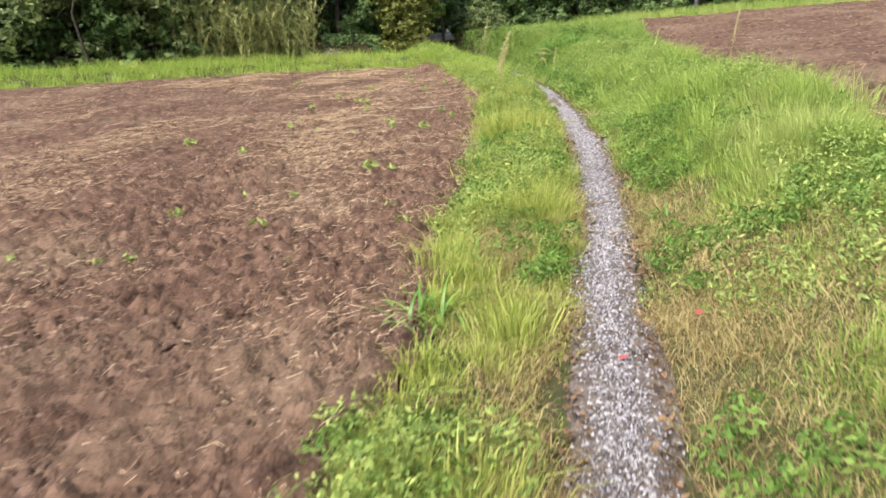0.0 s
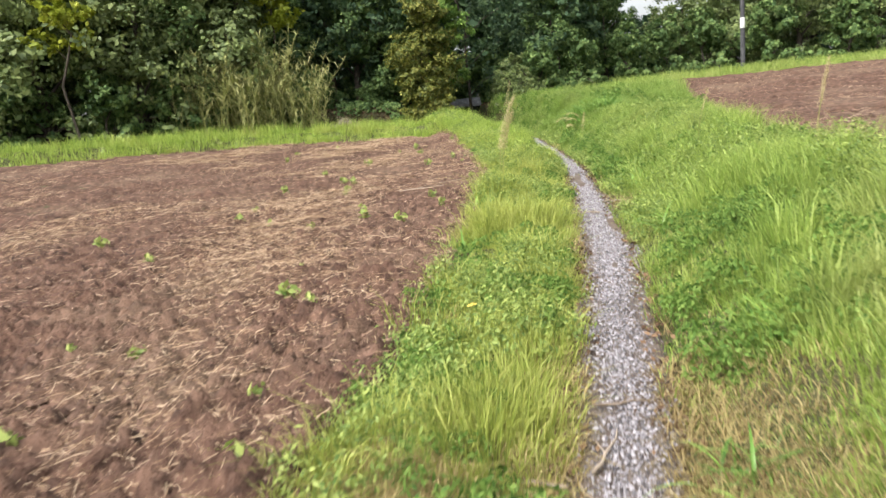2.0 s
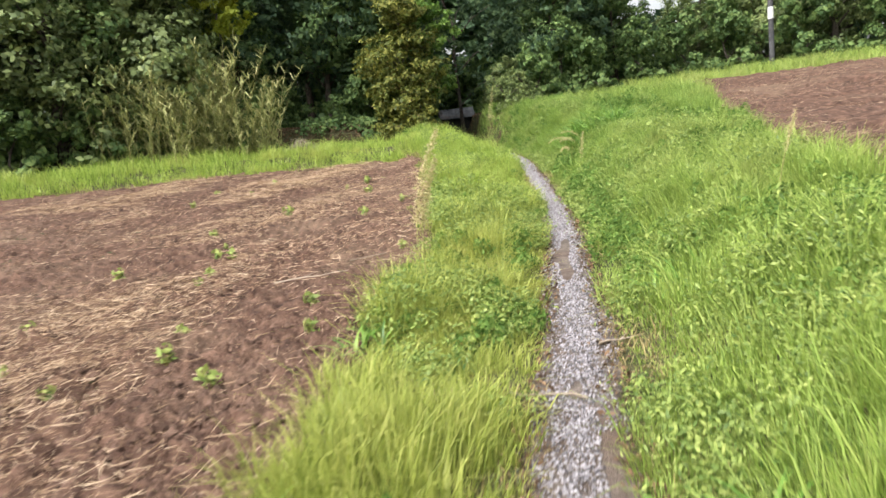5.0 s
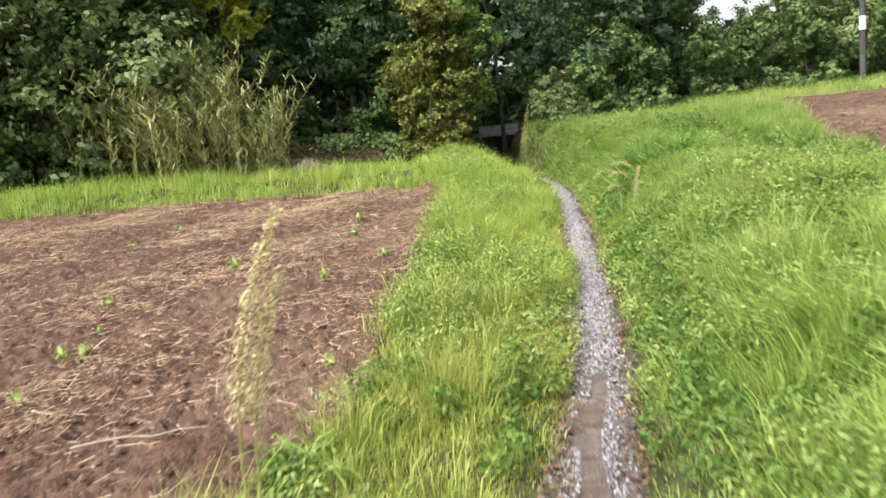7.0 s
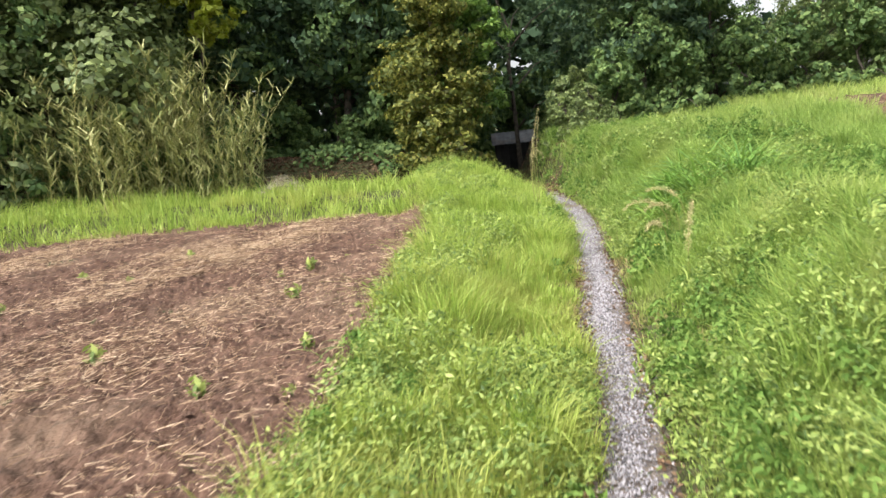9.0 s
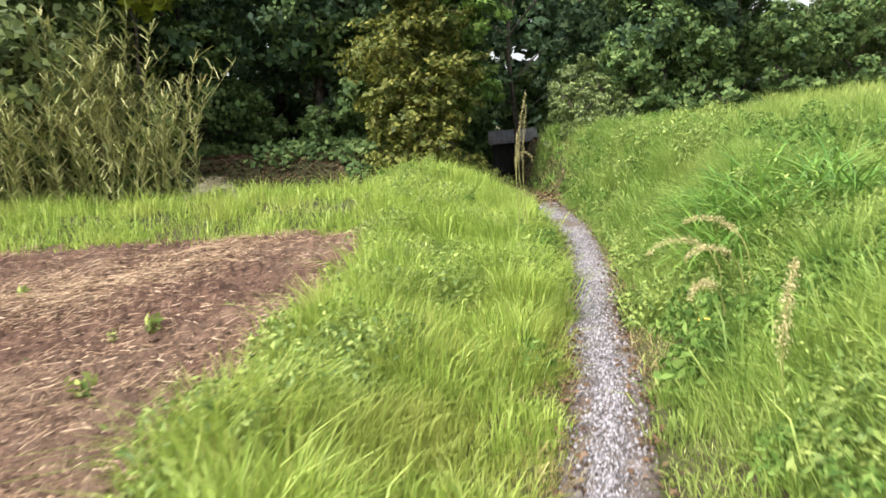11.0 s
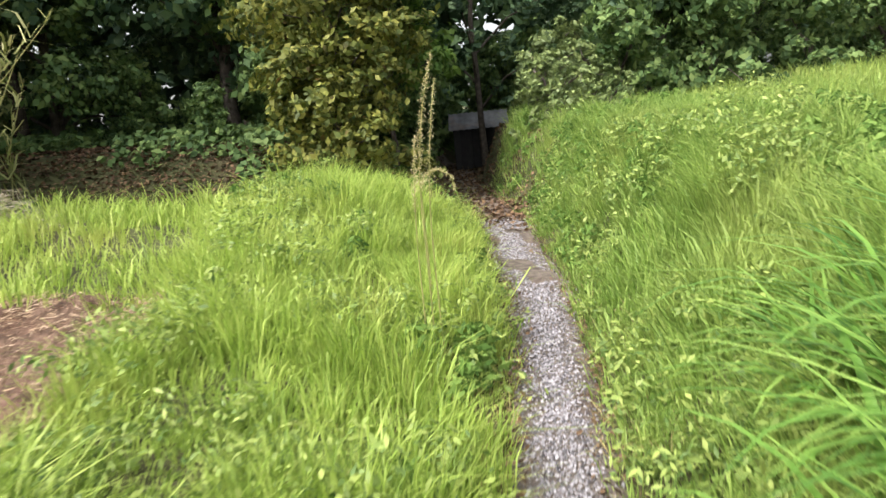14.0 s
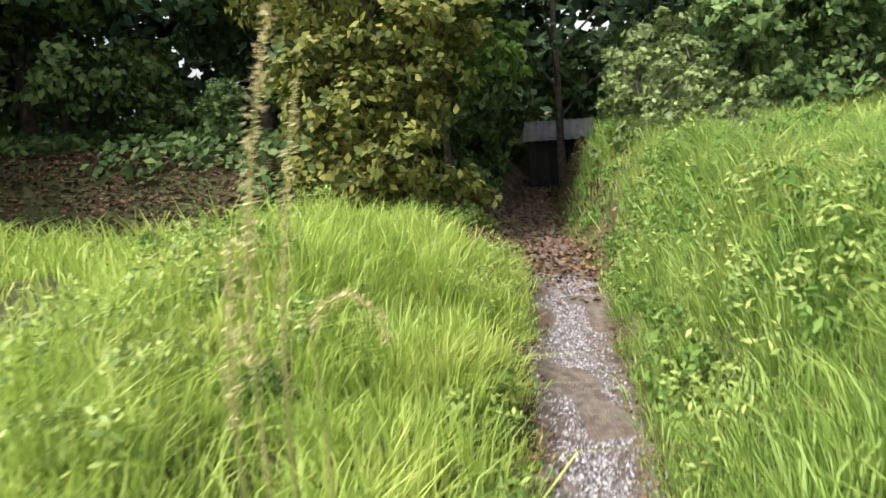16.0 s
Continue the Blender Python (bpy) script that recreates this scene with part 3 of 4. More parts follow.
def crown_points(blobs, per, seed, shell=0.55):
    """Leaf places and outward directions over irregular clumps. blobs: (x, y, z, rx, ry, rz)."""
    r = np.random.default_rng(seed)
    pos, out = [], []
    for bx, by, bz, rx, ry, rz in blobs:
        twigs = max(6, int(per / 26))
        d = r.normal(0, 1, (twigs, 3))
        d /= np.linalg.norm(d, axis=1, keepdims=True)
        c = d * r.uniform(shell, 1.08, (twigs, 1))
        p = np.repeat(c, 26, 0) + r.normal(0, 0.13, (twigs * 26, 3))
        pos.append(p * (rx, ry, rz) + (bx, by, bz))
        out.append(np.repeat(d, 26, 0))
    return np.concatenate(pos), np.concatenate(out)


def tree(name, height, spread, low, material, seed, leaves=9000, leaf=0.13, clumps=15, label="", trunk=0.14, category="tree"):
    """A tree at the origin: trunk with limbs, and a crown of leafy clumps from low to height."""
    r = np.random.default_rng(seed)
    root = new(name)
    tagged(root, label, category)
    top = height * 0.86
    bend = r.normal(0, 0.25, (6, 2))
    zs = np.linspace(-0.25, top, 7)
    line = [(0, 0, zs[0])] + [(*(bend[i] * (i + 1) / 6), zs[i + 1]) for i in range(6)]
    chunks = [tube(line, np.interp(zs, (-0.25, 0.3, top), (trunk * 1.35, trunk, 0.03)))]
    blobs = []
    for i in range(clumps):
        z = low + (height - low) * (i + 0.5) / clumps + r.normal(0, 0.25)
        f = (z - low) / (height - low)
        reach = spread * (0.95 - 0.6 * f ** 2) * r.uniform(0.35, 0.95)
        a = i * 2.4 + r.uniform(-0.5, 0.5)
        c = (math.cos(a) * reach, math.sin(a) * reach, z)
        s = spread * r.uniform(0.3, 0.5)
        blobs.append((*c, s * 1.15, s * 1.15, s * 0.8))
        z0 = max(0.4, z - reach * 0.7)
        k = np.interp(z0, zs, range(7))
        st = np.array([np.interp(k, range(7), [p[j] for p in line]) for j in range(3)])
        mid = (st + np.array(c)) / 2 + (0, 0, 0.2)
        chunks.append(tube([st, mid, c], [trunk * 0.4, trunk * 0.25, 0.012], 5))
    v, f = join(chunks)
    mesh_ob("trunk", v, f, BARK, root, smooth=True)
    p, o = crown_points(blobs, leaves / clumps, seed + 1)
    v, f = leaf_cloud(p, o, np.full(len(p), leaf), 1.7, seed + 2)
    mesh_ob("crown", v, f, material, root)
    return root


def place(root, spots, group=""):
    """Stand the first at the first spot and copies at the rest. spots: (x, y, turn, scale)."""
    obs = []
    for i, (x, y, a, s) in enumerate(spots):
        m = pose(x, y, float(land(x, y)) - 0.05, 0, 0, a)
        ob = root if i == 0 else copy_thing(root, m)
        ob.matrix_basis = m @ Matrix.Diagonal((s, s, s, 1))
        if group and len(spots) > 1:
            tagged(ob, group=group)
        obs.append(ob)
    return obs


oak = tree("tree", 9.5, 2.7, 1.7, LEAF_DARK, 101, 12000, 0.14, 18, "dark green broad-leaved tree in the hedge")
place(oak, ((-7.0, 33.0, 0, 1.0), (-10.5, 31.0, 80, 0.95), (-13.8, 28.5, 150, 1.0), (-17.5, 26.5, 30, 1.05), (-21.5, 26.0, 250, 1.0), (-25.5, 28.5, 10, 1.1),
            (-30, 32, 100, 1.1), (-6.6, 37.0, 200, 0.95), (1.7, 38.3, 120, 1.0), (3.2, 42.5, 310, 0.85), (-9.5, 38.5, 45, 1.1), (-15.5, 34.0, 200, 1.1)), "hedge trees")
beech = tree("tree", 8.6, 2.4, 0.7, LEAF_MID, 111, 14000, 0.115, 19, "green broad-leaved tree with light-tipped foliage")
place(beech, ((-6.0, 33.4, 0, 0.92), (-12.0, 26.3, 60, 0.85), (-15.6, 24.0, 140, 0.9), (-19.5, 22.8, 220, 1.0), (-24, 24.5, 300, 1.0), (-4.9, 33.8, 100, 0.95),
              (1.9, 37.2, 20, 0.7), (4.6, 41.0, 170, 0.68), (-9.8, 31.2, 33, 0.85)), "hedge trees")
thorn = tree("tree", 6.0, 2.3, 0.4, LEAF_OLIVE, 121, 13000, 0.095, 18, "olive green tree at the edge of the field")
place(thorn, ((-10.3, 27.2, 0, 0.95), (-17.4, 23.0, 90, 1.05), (-12.8, 24.9, 20, 1.2), (-15.2, 23.2, 200, 1.25), (-20.5, 22.0, 140, 1.4), (-11.4, 26.6, 260, 1.3), (8.8, 43.5, 30, 0.95), (11.8, 44.0, 200, 1.2), (14.6, 42.0, 120, 1.15), (18.4, 41.5, 260, 1.3), (22.5, 41.0, 50, 1.4),
              (27, 41.0, 0, 1.5), (16.5, 46, 77, 1.8), (22, 47, 10, 1.8), (12.8, 48, 130, 1.6)), "trees behind the upper field")
fir = tree("tree", 11.0, 2.8, 2.6, LEAF_DARK, 131, 13000, 0.14, 18, "tall dark tree arching over the trail", 0.2)
place(fir, ((1.0, 42.0, 0, 1.0), (-6.9, 42.0, 130, 1.0), (-9.5, 58, 250, 1.3), (-5.9, 38.9, 85, 0.95), (-10.5, 50, 20, 1.2), (3.0, 48, 70, 1.1), (5.5, 50, 170, 0.75), (-14, 45, 300, 1.2), (-20, 38, 30, 1.2), (-27, 40, 60, 1.3)), "tall trees in the wood")

slim = tree("slender_tree", 8.5, 2.3, 2.3, LEAF_DARK, 137, 3000, 0.11, 12, "slender dark tree standing before the shed", 0.085)
place(slim, ((-2.35, 36.4, 0, 1.0),))
shrub = tree("shrub", 4.7, 1.45, 0.1, LEAF_AUTUMN, 141, 19000, 0.078, 30, "shrub with yellowing and rusty leaves by the trail", 0.05, category="shrub")
place(shrub, ((-3.7, 30.4, 0, 1.0),))
young = tree("young_tree", 5.6, 1.35, 2.1, LEAF_FRESH, 145, 6000, 0.1, 14, "young tree with fresh green leaves beside the shrub", 0.05)
place(young, ((-3.35, 32.5, 0, 1.0),))
gold = tree("young_tree", 5.2, 1.0, 3.2, LEAF_YELLOW, 151, 2200, 0.13, 7, "young tree with bright yellow-green leaves", 0.05)
place(gold, ((-9.0, 28.4, 0, 1.0), (-13.4, 22.0, 70, 0.92)), "yellow-green young trees")
bush = tree("bush", 2.0, 1.2, 0.05, LEAF_MID, 161, 4500, 0.1, 12, "dense green bush at the foot of the hedge", 0.04, category="bush")
place(bush, ((0.9, 33.6, 0, 0.95), (-13.0, 23.0, 50, 1.0), (-15.8, 22.0, 110, 1.05), (-18.8, 21.0, 10, 1.1), (-22.5, 21.8, 200, 1.2), (-3.9, 33.2, 77, 0.7), (-9.0, 25.7, 15, 0.75), (-10.3, 25.2, 115, 0.8), (-7.9, 26.6, 215, 0.8), (-11.6, 24.4, 300, 0.9), (-4.6, 36.2, 10, 1.0), (-0.7, 37.4, 200, 1.1), (-5.0, 40.5, 99, 1.3), (-0.9, 41.0, 33, 1.3), (-3.0, 44.5, 140, 1.5), (2.8, 36.2, 30, 1.1), (5.3, 38.4, 90, 1.1), (7.4, 40.2, 150, 1.2),
             (-6.2, 30.6, 250, 0.45), (-8.2, 31.5, 310, 0.6), (9.6, 41.0, 20, 1.3), (12.8, 40.4, 100, 1.4), (16.2, 39.6, 220, 1.3), (19.8, 39.2, 10, 1.5), (24, 39, 70, 1.5)), "bushes along the hedge")
ivy = tree("bank_bush", 1.5, 0.75, 0.05, LEAF_OLIVE, 171, 2600, 0.07, 10, "leafy light green bush on the bank above the trail", 0.03, category="bush")
place(ivy, ((-0.35, 31.3, 0, 0.75), (0.35, 29.4, 90, 0.55), (-0.6, 32.5, 160, 0.8), (-0.55, 33.9, 30, 1.1), (0.0, 30.3, 210, 0.62), (0.75, 28.2, 300, 0.45), (0.2, 33.0, 120, 0.9), (-0.2, 35.3, 250, 1.3)), "bushes on the bank")

# the wood behind, leaf by leaf
n = 44000
a = rng.uniform(0, 1, n)
x = np.where(a < 0.8, rng.uniform(-70, 4, n), rng.uniform(4, 70, n))
y = np.interp(x, (-70, -30, -20, -7.5, 4), (30, 38, 42, 50, 53)) + rng.normal(0, 1.2, n)
z = rng.uniform(0, 1, n) ** 0.8 * np.where(x < 0, 9.0, 6.0) * (0.75 + 0.5 * vnoise(x * 0.3, 0 * x, 95))
keep = ((x + 4.3) / 1.8) ** 2 + ((z - 5.0) / 1.1) ** 2 > rng.uniform(-0.25, 1.2, n)
x, y, z = x[keep], y[keep], z[keep]
v, f = leaf_cloud(np.stack([x, y, z], 1), np.tile((0, -0.7, 0.3), (len(x), 1)), np.full(len(x), 0.5), 1.5, 95)
tagged(mesh_ob("far_wood", v, f, LEAF_DARK), "dark foliage of the wood behind the hedge", "wood", kind="stuff")
# ground plants on the shaded bank
n = 5200
x = rng.uniform(-13, -4.6, n)
y = rng.uniform(28.8, 33, n)
keep = vnoise(x * 0.9, y * 0.9, 96) > np.interp(x, (-13, -7, -4.6), (0.3, 0.5, 0.62))
x, y = x[keep], y[keep]
v, f = leaf_cloud(np.stack([x, y, land(x, y) + rng.uniform(0.02, 0.3, len(x))], 1), np.tile((0, -0.5, 0.6), (len(x), 1)), np.full(len(x), 0.1), 1.6, 96)
tagged(mesh_ob("ground_plants", v, f, LEAF_MID), "green ground plants on the shaded brown bank", "ground plants", kind="stuff")

# brown litter under the trees
n = 34000
x = rng.uniform(-12, 0.2, n)
y = 28.2 + 11 * rng.uniform(0, 1, n) ** 1.5 + rng.normal(0, 0.45, n)
v, f = leaf_cloud(np.stack([x, y, land(x, y) + 0.03], 1), np.tile((0, 0, 1.0), (n, 1)), np.full(n, 0.048), 1.5, 91)
tagged(mesh_ob("leaf_litter", v, f, LITTER), "brown fallen leaves under the trees", "litter", kind="stuff")


def reeds(seed, n, height, label):
    """A clump of tall reeds: stems and drooping leaves."""
    r = np.random.default_rng(seed)
    root = tagged(new("reed_clump"), label, "reeds")
    stems, base, hh, ll = [], [], [], []
    for _ in range(n):
        p = r.normal(0, 0.6, 2)
        h = height * r.uniform(0.55, 1.1)
        d = r.normal(0, 0.3, 2)
        line = [(p[0], p[1], -0.05), (p[0] + d[0] * 0.3 * h, p[1] + d[1] * 0.3 * h, h * 0.55), (p[0] + d[0] * h, p[1] + d[1] * h, h)]
        stems.append(tube(line, (0.011, 0.009, 0.004), 3))
        for k in range(34):
            t = r.uniform(0.15, 1)
            base.append((p[0] + d[0] * t * t * h, p[1] + d[1] * t * t * h, h * t))
            hh.append(r.uniform(0.12, 0.34))
            ll.append(r.normal(0, 1.3, 2))
    v, f = join(stems)
    tagged(mesh_ob("stem_mass", v, f, STEM, root), kind="stuff")
    v, f = blades(np.array(base), np.array(hh), r.uniform(0.02, 0.035, len(hh)), np.array(ll), seed)
    tagged(mesh_ob("foliage", v, f, REED, root), kind="stuff")
    return root


place(reeds(201, 36, 2.9, "clump of tall olive reeds before the trees"), ((-8.6, 25.2, 0, 1.0), (-7.5, 25.6, 100, 0.85), (-9.6, 24.9, 200, 1.05), (-10.7, 24.6, 40, 0.9), (-8.0, 26.4, 150, 1.15), (-9.2, 26.2, 280, 1.2)), "reeds by the hedge")


def clump(seed, n, length, label, material=None, width=1.0):
    """Long arching leaves from one root."""
    r = np.random.default_rng(seed)
    root = tagged(new("lush_grass_clump"), label, "grass clump")
    for _ in range(n):
        v, f = [], []
        a = r.uniform(0, 6.3)
        d, w = np.array((math.cos(a), math.sin(a), 0)), np.array((-math.sin(a), math.cos(a), 0))
        L, el = length * r.uniform(0.55, 1.15), r.uniform(1.0, 1.5)
        p = np.array((*r.normal(0, 0.12, 2), -0.03))
        wd = r.uniform(0.008, 0.018) * width
        for i in range(7):
            taper = 1 - (i / 6) ** 2 * 0.92
            fold = np.array((0, 0, 0.35 * wd * taper))
            v += [p - w * wd * taper + fold, p, p + w * wd * taper + fold]
            if i:
                b = 3 * i
                f += [(b - 3, b - 2, b + 1, b), (b - 2, b - 1, b + 2, b + 1)]
            p = p + (d * math.cos(el) + np.array((0, 0, math.sin(el)))) * L / 6
            el -= r.uniform(0.18, 0.43)
        mesh_ob("leaf", v, f, material or LUSH, root, smooth=True)
    return root


place(clump(211, 110, 1.25, "lush clump of long arching grass leaves", None, 1.25), ((1.55, 20.9, 0, 0.85), (1.85, 20.3, 70, 0.9), (1.45, 20.2, 150, 0.8), (1.8, 21.5, 220, 0.85), (2.2, 20.9, 300, 0.85), (1.45, 21.5, 20, 0.7),
                                                                     (2.1, 17.0, 250, 0.5), (2.3, 20.2, 120, 0.85)), "lush grass clumps on the bank")
place(clump(213, 46, 0.5, "tuft of taller green grass"), ((-0.95, 1.6, 0, 0.8), (-0.75, 2.6, 50, 0.7), (-0.62, 4.4, 100, 0.75), (-0.6, 7.4, 160, 0.8), (-0.55, 9.6, 10, 0.8), (-0.5, 11.4, 80, 0.8), (-0.15, 2.3, 200, 0.6), (1.3, 7.2, 250, 0.9),
                                                      (1.5, 10.2, 30, 1.0), (-0.5, 13.6, 120, 0.9), (-0.9, 16.0, 300, 0.9), (1.75, 12.4, 70, 1.0), (0.75, 3.2, 140, 0.6), (1.2, 4.4, 15, 0.8)), "grass tufts")


place(clump(215, 40, 0.34, "flattened tuft of tan dry grass on the verge", GRASS_D), ((-0.2, 13.9, 0, 1.0), (-0.35, 5.4, 90, 0.7), (-0.45, 2.9, 200, 0.8), (0.85, 1.9, 30, 0.8), (1.15, 2.6, 120, 0.8), (-0.5, 20.6, 60, 0.8)), "dry grass tufts")

place(clump(217, 11, 0.34, "broad-leaved green dock plant in the grass", HERB_BROAD, 2.6), ((1.4, 14.1, 0, 1.0), (-0.72, 3.4, 80, 0.7), (1.2, 4.5, 150, 0.8), (0.2, 15.2, 210, 0.7), (-0.5, 12.5, 300, 0.8), (-0.42, 13.2, 40, 0.8), (1.1, 6.0, 100, 0.7)), "dock plants")
place(clump(219, 34, 0.2, "low tuft of grass growing into the gravel trail"), ((0.72, 14.2, 0, 0.8), (0.68, 15.9, 100, 0.7), (0.7, 13.1, 60, 0.6), (0.15, 3.4, 200, 0.55), (0.53, 20.9, 140, 0.8), (0.72, 22.6, 10, 0.7), (0.95, 12.6, 260, 0.6)), "tufts at the edge of the trail")


def stalk(height, bend, head, seed, label, full=1.0, start=0.35):
    """A tall grass stalk: stem, seed head of many spikelets."""
    r = np.random.default_rng(seed)
    root = tagged(new("grass_stalk"), label, "grass stalk")
    pts = []
    for i in range(15):
        t = i / 14
        ang = bend * max(0, t - start) / (1 - start)
        pts.append((0, 0, 0) if i == 0 else (pts[-1][0] + math.sin(ang) * height / 14, 0.02 * math.sin(t * 5), pts[-1][2] + math.cos(ang) * height / 14))
    v, f = tube(pts, np.linspace(0.006, 0.002, 15), 5)
    mesh_ob("stem", v, f, STEM, root)
    arr = np.array(pts)
    n = int(680 * full)
    t = r.uniform(1 - head, 1, n)
    p = np.stack([np.interp(t * 14, range(15), arr[:, k]) for k in range(3)], 1)
    p += r.normal(0, 0.012 * full, (n, 3)) * (1.6 - t)[:, None] * 1.6
    v, f = leaf_cloud(p, r.normal(0, 0.4, (n, 3)), np.full(n, 0.0058 * full), 3.2, seed)
    tagged(mesh_ob("seed_head", v, f, PLUME, root), kind="stuff")
    return root


# x, y, height, bend, share of the head, label, turn, fullness, where the bend starts
STALKS = ((-0.40, 22.68, 1.76, 0.3, 0.42, "tall straw-coloured grass stalk with a long seed head", 0, 0.75, 0.5),
          (-0.36, 22.73, 1.64, 0.2, 0.4, "straw-coloured grass stalk with a thin loose seed head", 30, 0.6, 0.5),
          (-0.43, 22.64, 1.3, 0.12, 0.3, "shorter straw-coloured grass stalk with a thin seed head", 20, 0.6, 0.5),
          (-0.5, 23.1, 1.28, 3.0, 0.27, "drooping dry grass stalk bent over at the top", 10, 0.6, 0.76),
          (1.3, 19.35, 0.95, 2.3, 0.4, "arching pale grass stalk hanging towards the trail", 190, 0.8, 0.4),
          (1.4, 19.2, 0.85, 2.1, 0.4, "arching pale grass stalk hanging over the bank", 215, 0.8, 0.4),
          (1.5, 19.5, 0.9, 1.9, 0.4, "arching pale grass stalk beside the lush clump", 160, 0.8, 0.4),
          (1.25, 18.9, 0.75, 2.2, 0.4, "short arching pale grass stalk near the trail", 240, 0.8, 0.4),
          (1.37, 17.8, 0.75, 0.2, 0.55, "pale upright grass plume on the bank", 0, 0.9, 0.35),
          (2.2, 10.2, 0.9, 0.4, 0.3, "thin grass stalk on the bank", 30, 0.6, 0.35),
          (2.55, 7.4, 1.0, 0.25, 0.4, "tall pale grass stalk on top of the bank", 30, 0.72, 0.35),
          (-0.3, 10.5, 1.42, 0.5, 0.5, "golden upright seed plume at the field edge", 8, 1.15, 0.35),
          (-0.27, 10.54, 1.2, 0.42, 0.42, "golden leaning seed plume at the field edge", 10, 1.15, 0.35))
for i, (x, y, h, b, hd, lab, a, full, start) in enumerate(STALKS):
    place(stalk(h, b, hd, 300 + i, lab, full, start), ((x, y, a, 1.0),))

# ---- pole and shed ----


def ring(name, z0, z1, r0, r1, material, parent, label=""):
    bm = bmesh.new()
    bmesh.ops.create_cone(bm, cap_ends=True, segments=16, radius1=r0, radius2=r1, depth=z1 - z0, matrix=Matrix.Translation((0, 0, (z0 + z1) / 2)))
    bmesh.ops.bevel(bm, geom=[e for e in bm.edges if len(e.link_faces) == 2 and e.calc_face_angle() > 1], offset=0.012, segments=1, affect="EDGES")
    return part(name, bm, material, parent, label)


pole = tagged(new("utility_pole"), "grey utility pole with a white band behind the field", "pole")
ring("shaft", -0.3, 9.0, 0.115, 0.09, POLE, pole)
ring("band", 2.0, 2.5, 0.12, 0.118, WHITE, pole, "white painted band")
pole.matrix_basis = pose(11.0, 39.2, float(land(11.0, 39.2)))


def box(bm, x, y, z, sx, sy, sz, bev=0.008):
    g = bmesh.ops.create_cube(bm, size=1, matrix=Matrix.Translation((x, y, z)) @ Matrix.Diagonal((sx, sy, sz, 1)))
    bmesh.ops.bevel(bm, geom=list({e for v in g["verts"] for e in v.link_edges}), offset=bev, segments=1, affect="EDGES")


shed = tagged(new("shed"), "small dark board shed with a dull tin roof", "shed")
for sx, w in ((-1, 0), (1, 0)):
    bm = bmesh.new()
    box(bm, sx * 1.05, 0, 0.85, 0.06, 1.7, 1.7)
    part("side_wall", bm, BOARD, shed)
bm = bmesh.new()
box(bm, 0, 0.85, 0.9, 2.04, 0.06, 1.8)
part("back_wall", bm, BOARD, shed)
for i in range(9):
    if 3 <= i <= 5:
        continue
    bm = bmesh.new()
    box(bm, -0.93 + i * 0.2325, -0.85, 0.85, 0.215, 0.035, 1.7)
    part("board", bm, BOARD, shed)
bm = bmesh.new()
box(bm, 0, -0.84, 0.8, 0.66, 0.04, 1.55)
door = part("door", bm, BOARD, shed)
bm = bmesh.new()
box(bm, 0.24, -0.875, 0.85, 0.03, 0.03, 0.14, 0.006)
part("handle", bm, TIN, door)
rv, rf = [], []
for i in range(41):
    u = -1.25 + 2.5 * i / 40
    w = 0.018 * math.cos(i * math.pi / 2)
    for yy, zz in ((-1.1, 1.68), (0.5, 2.35), (1.1, 1.82)):
        rv.append((u, yy, zz + w))
for i in range(40):
    for k in range(2):
        rf.append((i * 3 + k, i * 3 + 3 + k, i * 3 + 4 + k, i * 3 + 1 + k))
roof = mesh_ob("roof", rv, rf, TIN, shed, "dull corrugated tin roof")
sol = roof.modifiers.new("thickness", "SOLIDIFY")
sol.thickness = 0.012
shed.matrix_basis = pose(-2.8, 38.3, float(land(-2.8, 38.3)), 0, 0, 10) @ Matrix.Diagonal((0.63, 0.63, 0.62, 1))

# ---- small things ----


def weed(seed):
    r = np.random.default_rng(seed)
    root = tagged(new("weed"), "small green weed growing in the tilled soil", "weed")
    p = np.stack([r.normal(0, 0.035, 26), r.normal(0, 0.035, 26), r.uniform(0.02, 0.12, 26)], 1)
    v, f = leaf_cloud(p, p * (1, 1, 0.3) * 8, np.full(26, 0.03), 2.4, seed)
    mesh_ob("foliage", v, f, HERB, root)
    stems = [tube([(0, 0, -0.03), tuple(q * 0.6), tuple(q)], (0.004, 0.003, 0.002), 3) for q in p[:14]]
    v, f = join(stems)
    mesh_ob("stem_mass", v, f, STEM, root)
    return root


spots = []
for i in range(46):
    y = float(rng.uniform(0.6, 22))
    x = float(field_edge(np.array(y))) - float(rng.uniform(0.15, 1) ** 1.5) * 4.5
    spots.append((x, y, float(rng.uniform(0, 360)), float(rng.uniform(0.6, 1.35))))
for ob in place(weed(401), spots, "weeds in the field"):
    ob.location.z += 0.08


def twig(length, seed, fork=True):
    r = np.random.default_rng(seed)
    line = np.cumsum(np.r_[[(0, 0, 0)], np.stack([np.full(5, length / 5), r.normal(0, length / 22, 5), r.normal(0, 0.004, 5)], 1)], 0)
    ch = [tube(line, np.linspace(0.008, 0.003, 6), 5)]
    if fork:
        ch.append(tube([line[2], line[2] + (length * 0.2, length * 0.16, 0.01)], (0.005, 0.002), 5))
    v, f = join(ch)
    return tagged(mesh_ob("twig", v, f, TWIG), "thin dead twig lying on the trail", "twig", group="twigs on the trail")


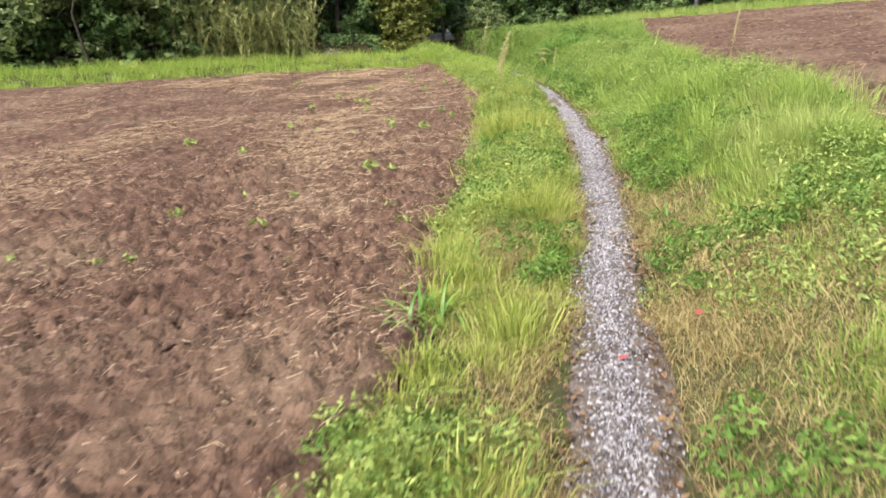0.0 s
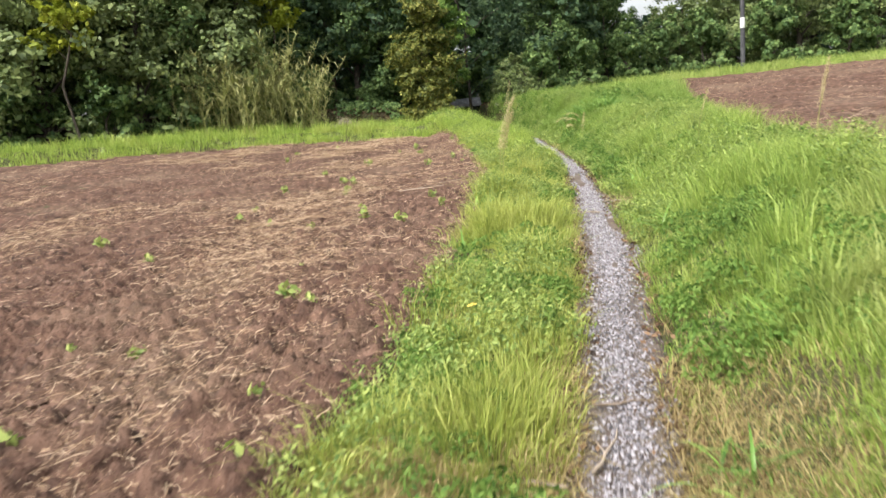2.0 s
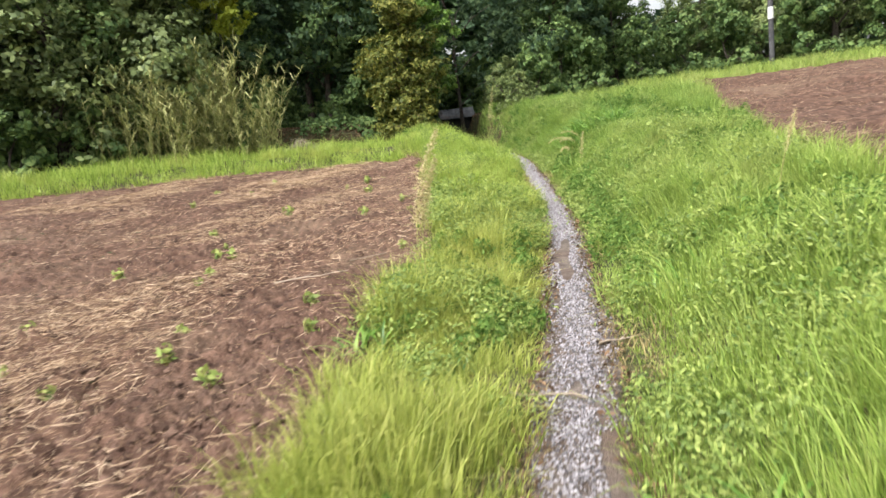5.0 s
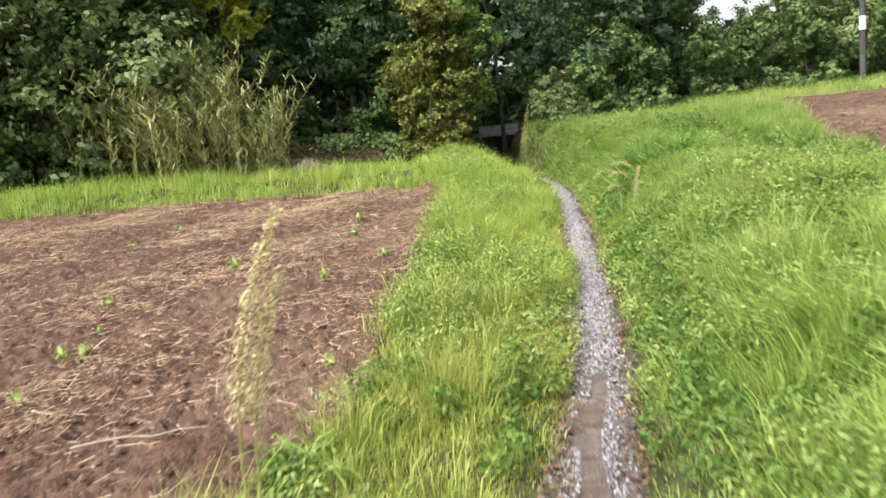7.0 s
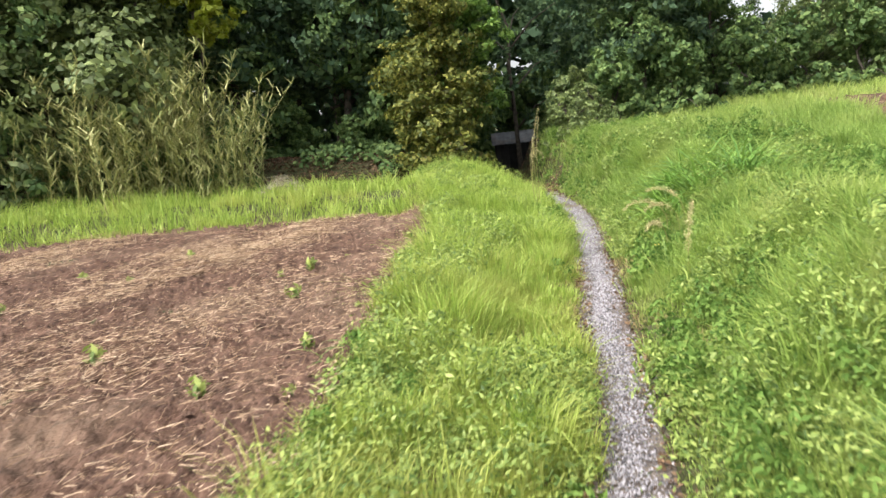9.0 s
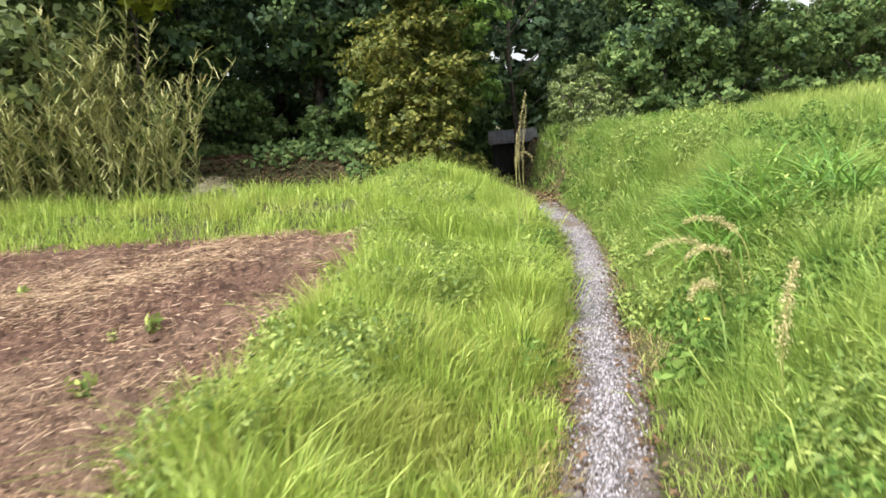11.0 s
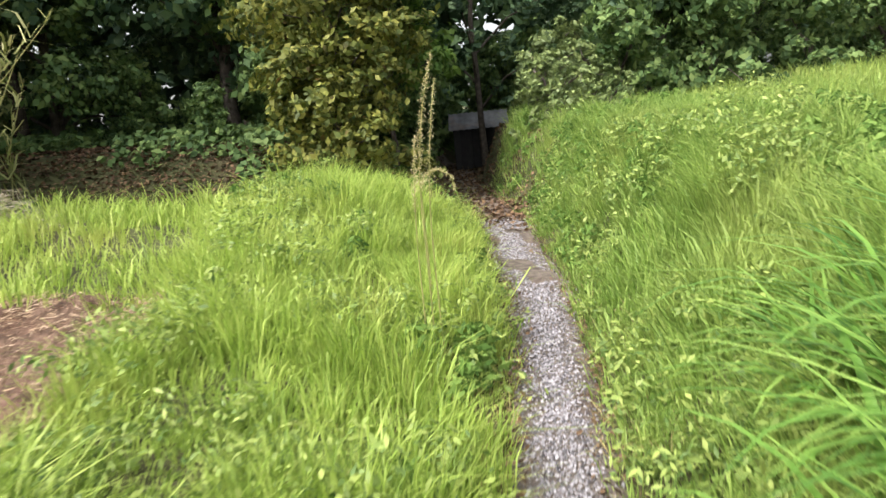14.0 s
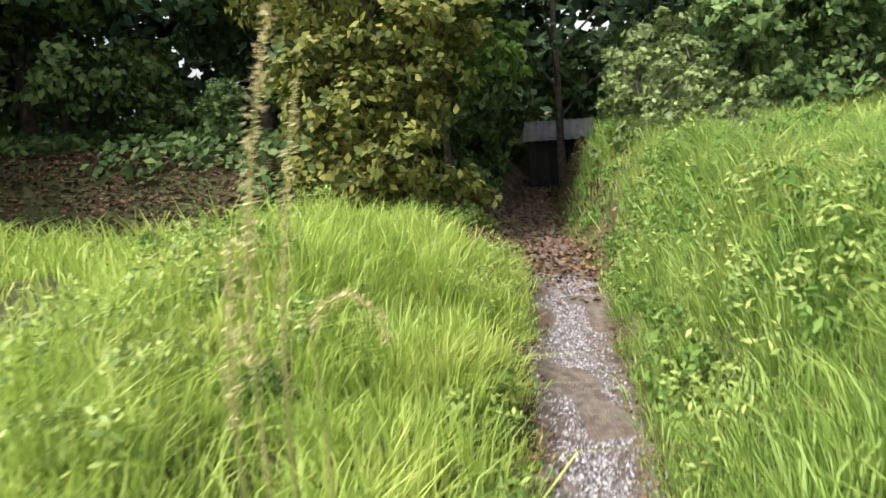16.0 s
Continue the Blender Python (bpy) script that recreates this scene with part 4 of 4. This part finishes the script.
for i, (x, y, a, L) in enumerate(((0.2, 3.1, 110, 0.4), (0.2, 3.3, 70, 0.35), (0.1, 3.2, 150, 0.3), (0.3, 2.75, 95, 0.35), (0.25, 3.85, 8, 0.3), (0.36, 2.5, 100, 0.3), (0.3, 3.0, 40, 0.25), (0.78, 8.6, 150, 0.4), (0.9, 9.4, 20, 0.35), (0.6, 20.2, 70, 0.3))):
    ob = twig(L, 500 + i)
    ob.matrix_basis = pose(x, y, float(land(x, y)) + 0.045, 0, 0, a)
for i, (x, y, a, L) in enumerate(((-1.35, 12.3, 42, 1.1), (-1.9, 11.6, 25, 0.7))):
    ob = twig(L, 520 + i)
    tagged(ob, "pale dry stem lying on the tilled soil", "dry stem", "dry stems on the field")
    ob.matrix_basis = pose(x, y, float(land(x, y)) + 0.09, 0, 0, a)


def fallen_leaf(x, y, z, size, material, label, a):
    v = [(-0.5, 0, 0), (-0.2, 0.28, 0.06), (0.2, 0.24, 0.08), (0.55, 0, 0.02), (0.2, -0.24, 0.08), (-0.2, -0.28, 0.06), (0, 0, 0)]
    f = [(0, 6, 1), (1, 6, 2), (2, 6, 3), (3, 6, 4), (4, 6, 5), (5, 6, 0)]
    ob = tagged(mesh_ob("fallen_leaf", np.array(v) * size, f, material), label, "leaf")
    ob.matrix_basis = pose(x, y, float(land(x, y)) + z, 0, 0, a)


fallen_leaf(0.02, 0.98, 0.05, 0.06, RED_LEAF, "small red fallen leaf on the gravel", 20)
fallen_leaf(0.42, 1.2, 0.12, 0.06, RED_LEAF, "small red fallen leaf in the grass", 80)
fallen_leaf(-0.35, 5.0, 0.22, 0.08, YELLOW_LEAF, "yellow fallen leaf lying on the grass", 40)
fallen_leaf(1.15, 18.9, 0.2, 0.1, YELLOW_LEAF, "yellow fallen leaf on the bank", 10)

n = 500
x, y = rng.normal(-5.95, 0.3, n), rng.normal(25.5, 0.18, n)
v, f = straws(x, y, rng.uniform(0.1, 0.4, n), 93, 0.0)
v[:, 2] += np.repeat(0.42 * np.exp(-((x + 5.95) / 0.4) ** 2) * rng.uniform(0.3, 1, n), 4)
tagged(mesh_ob("cuttings_heap", v, f, DEBRIS), "pale heap of dried cuttings in the grass", "heap", kind="stuff")
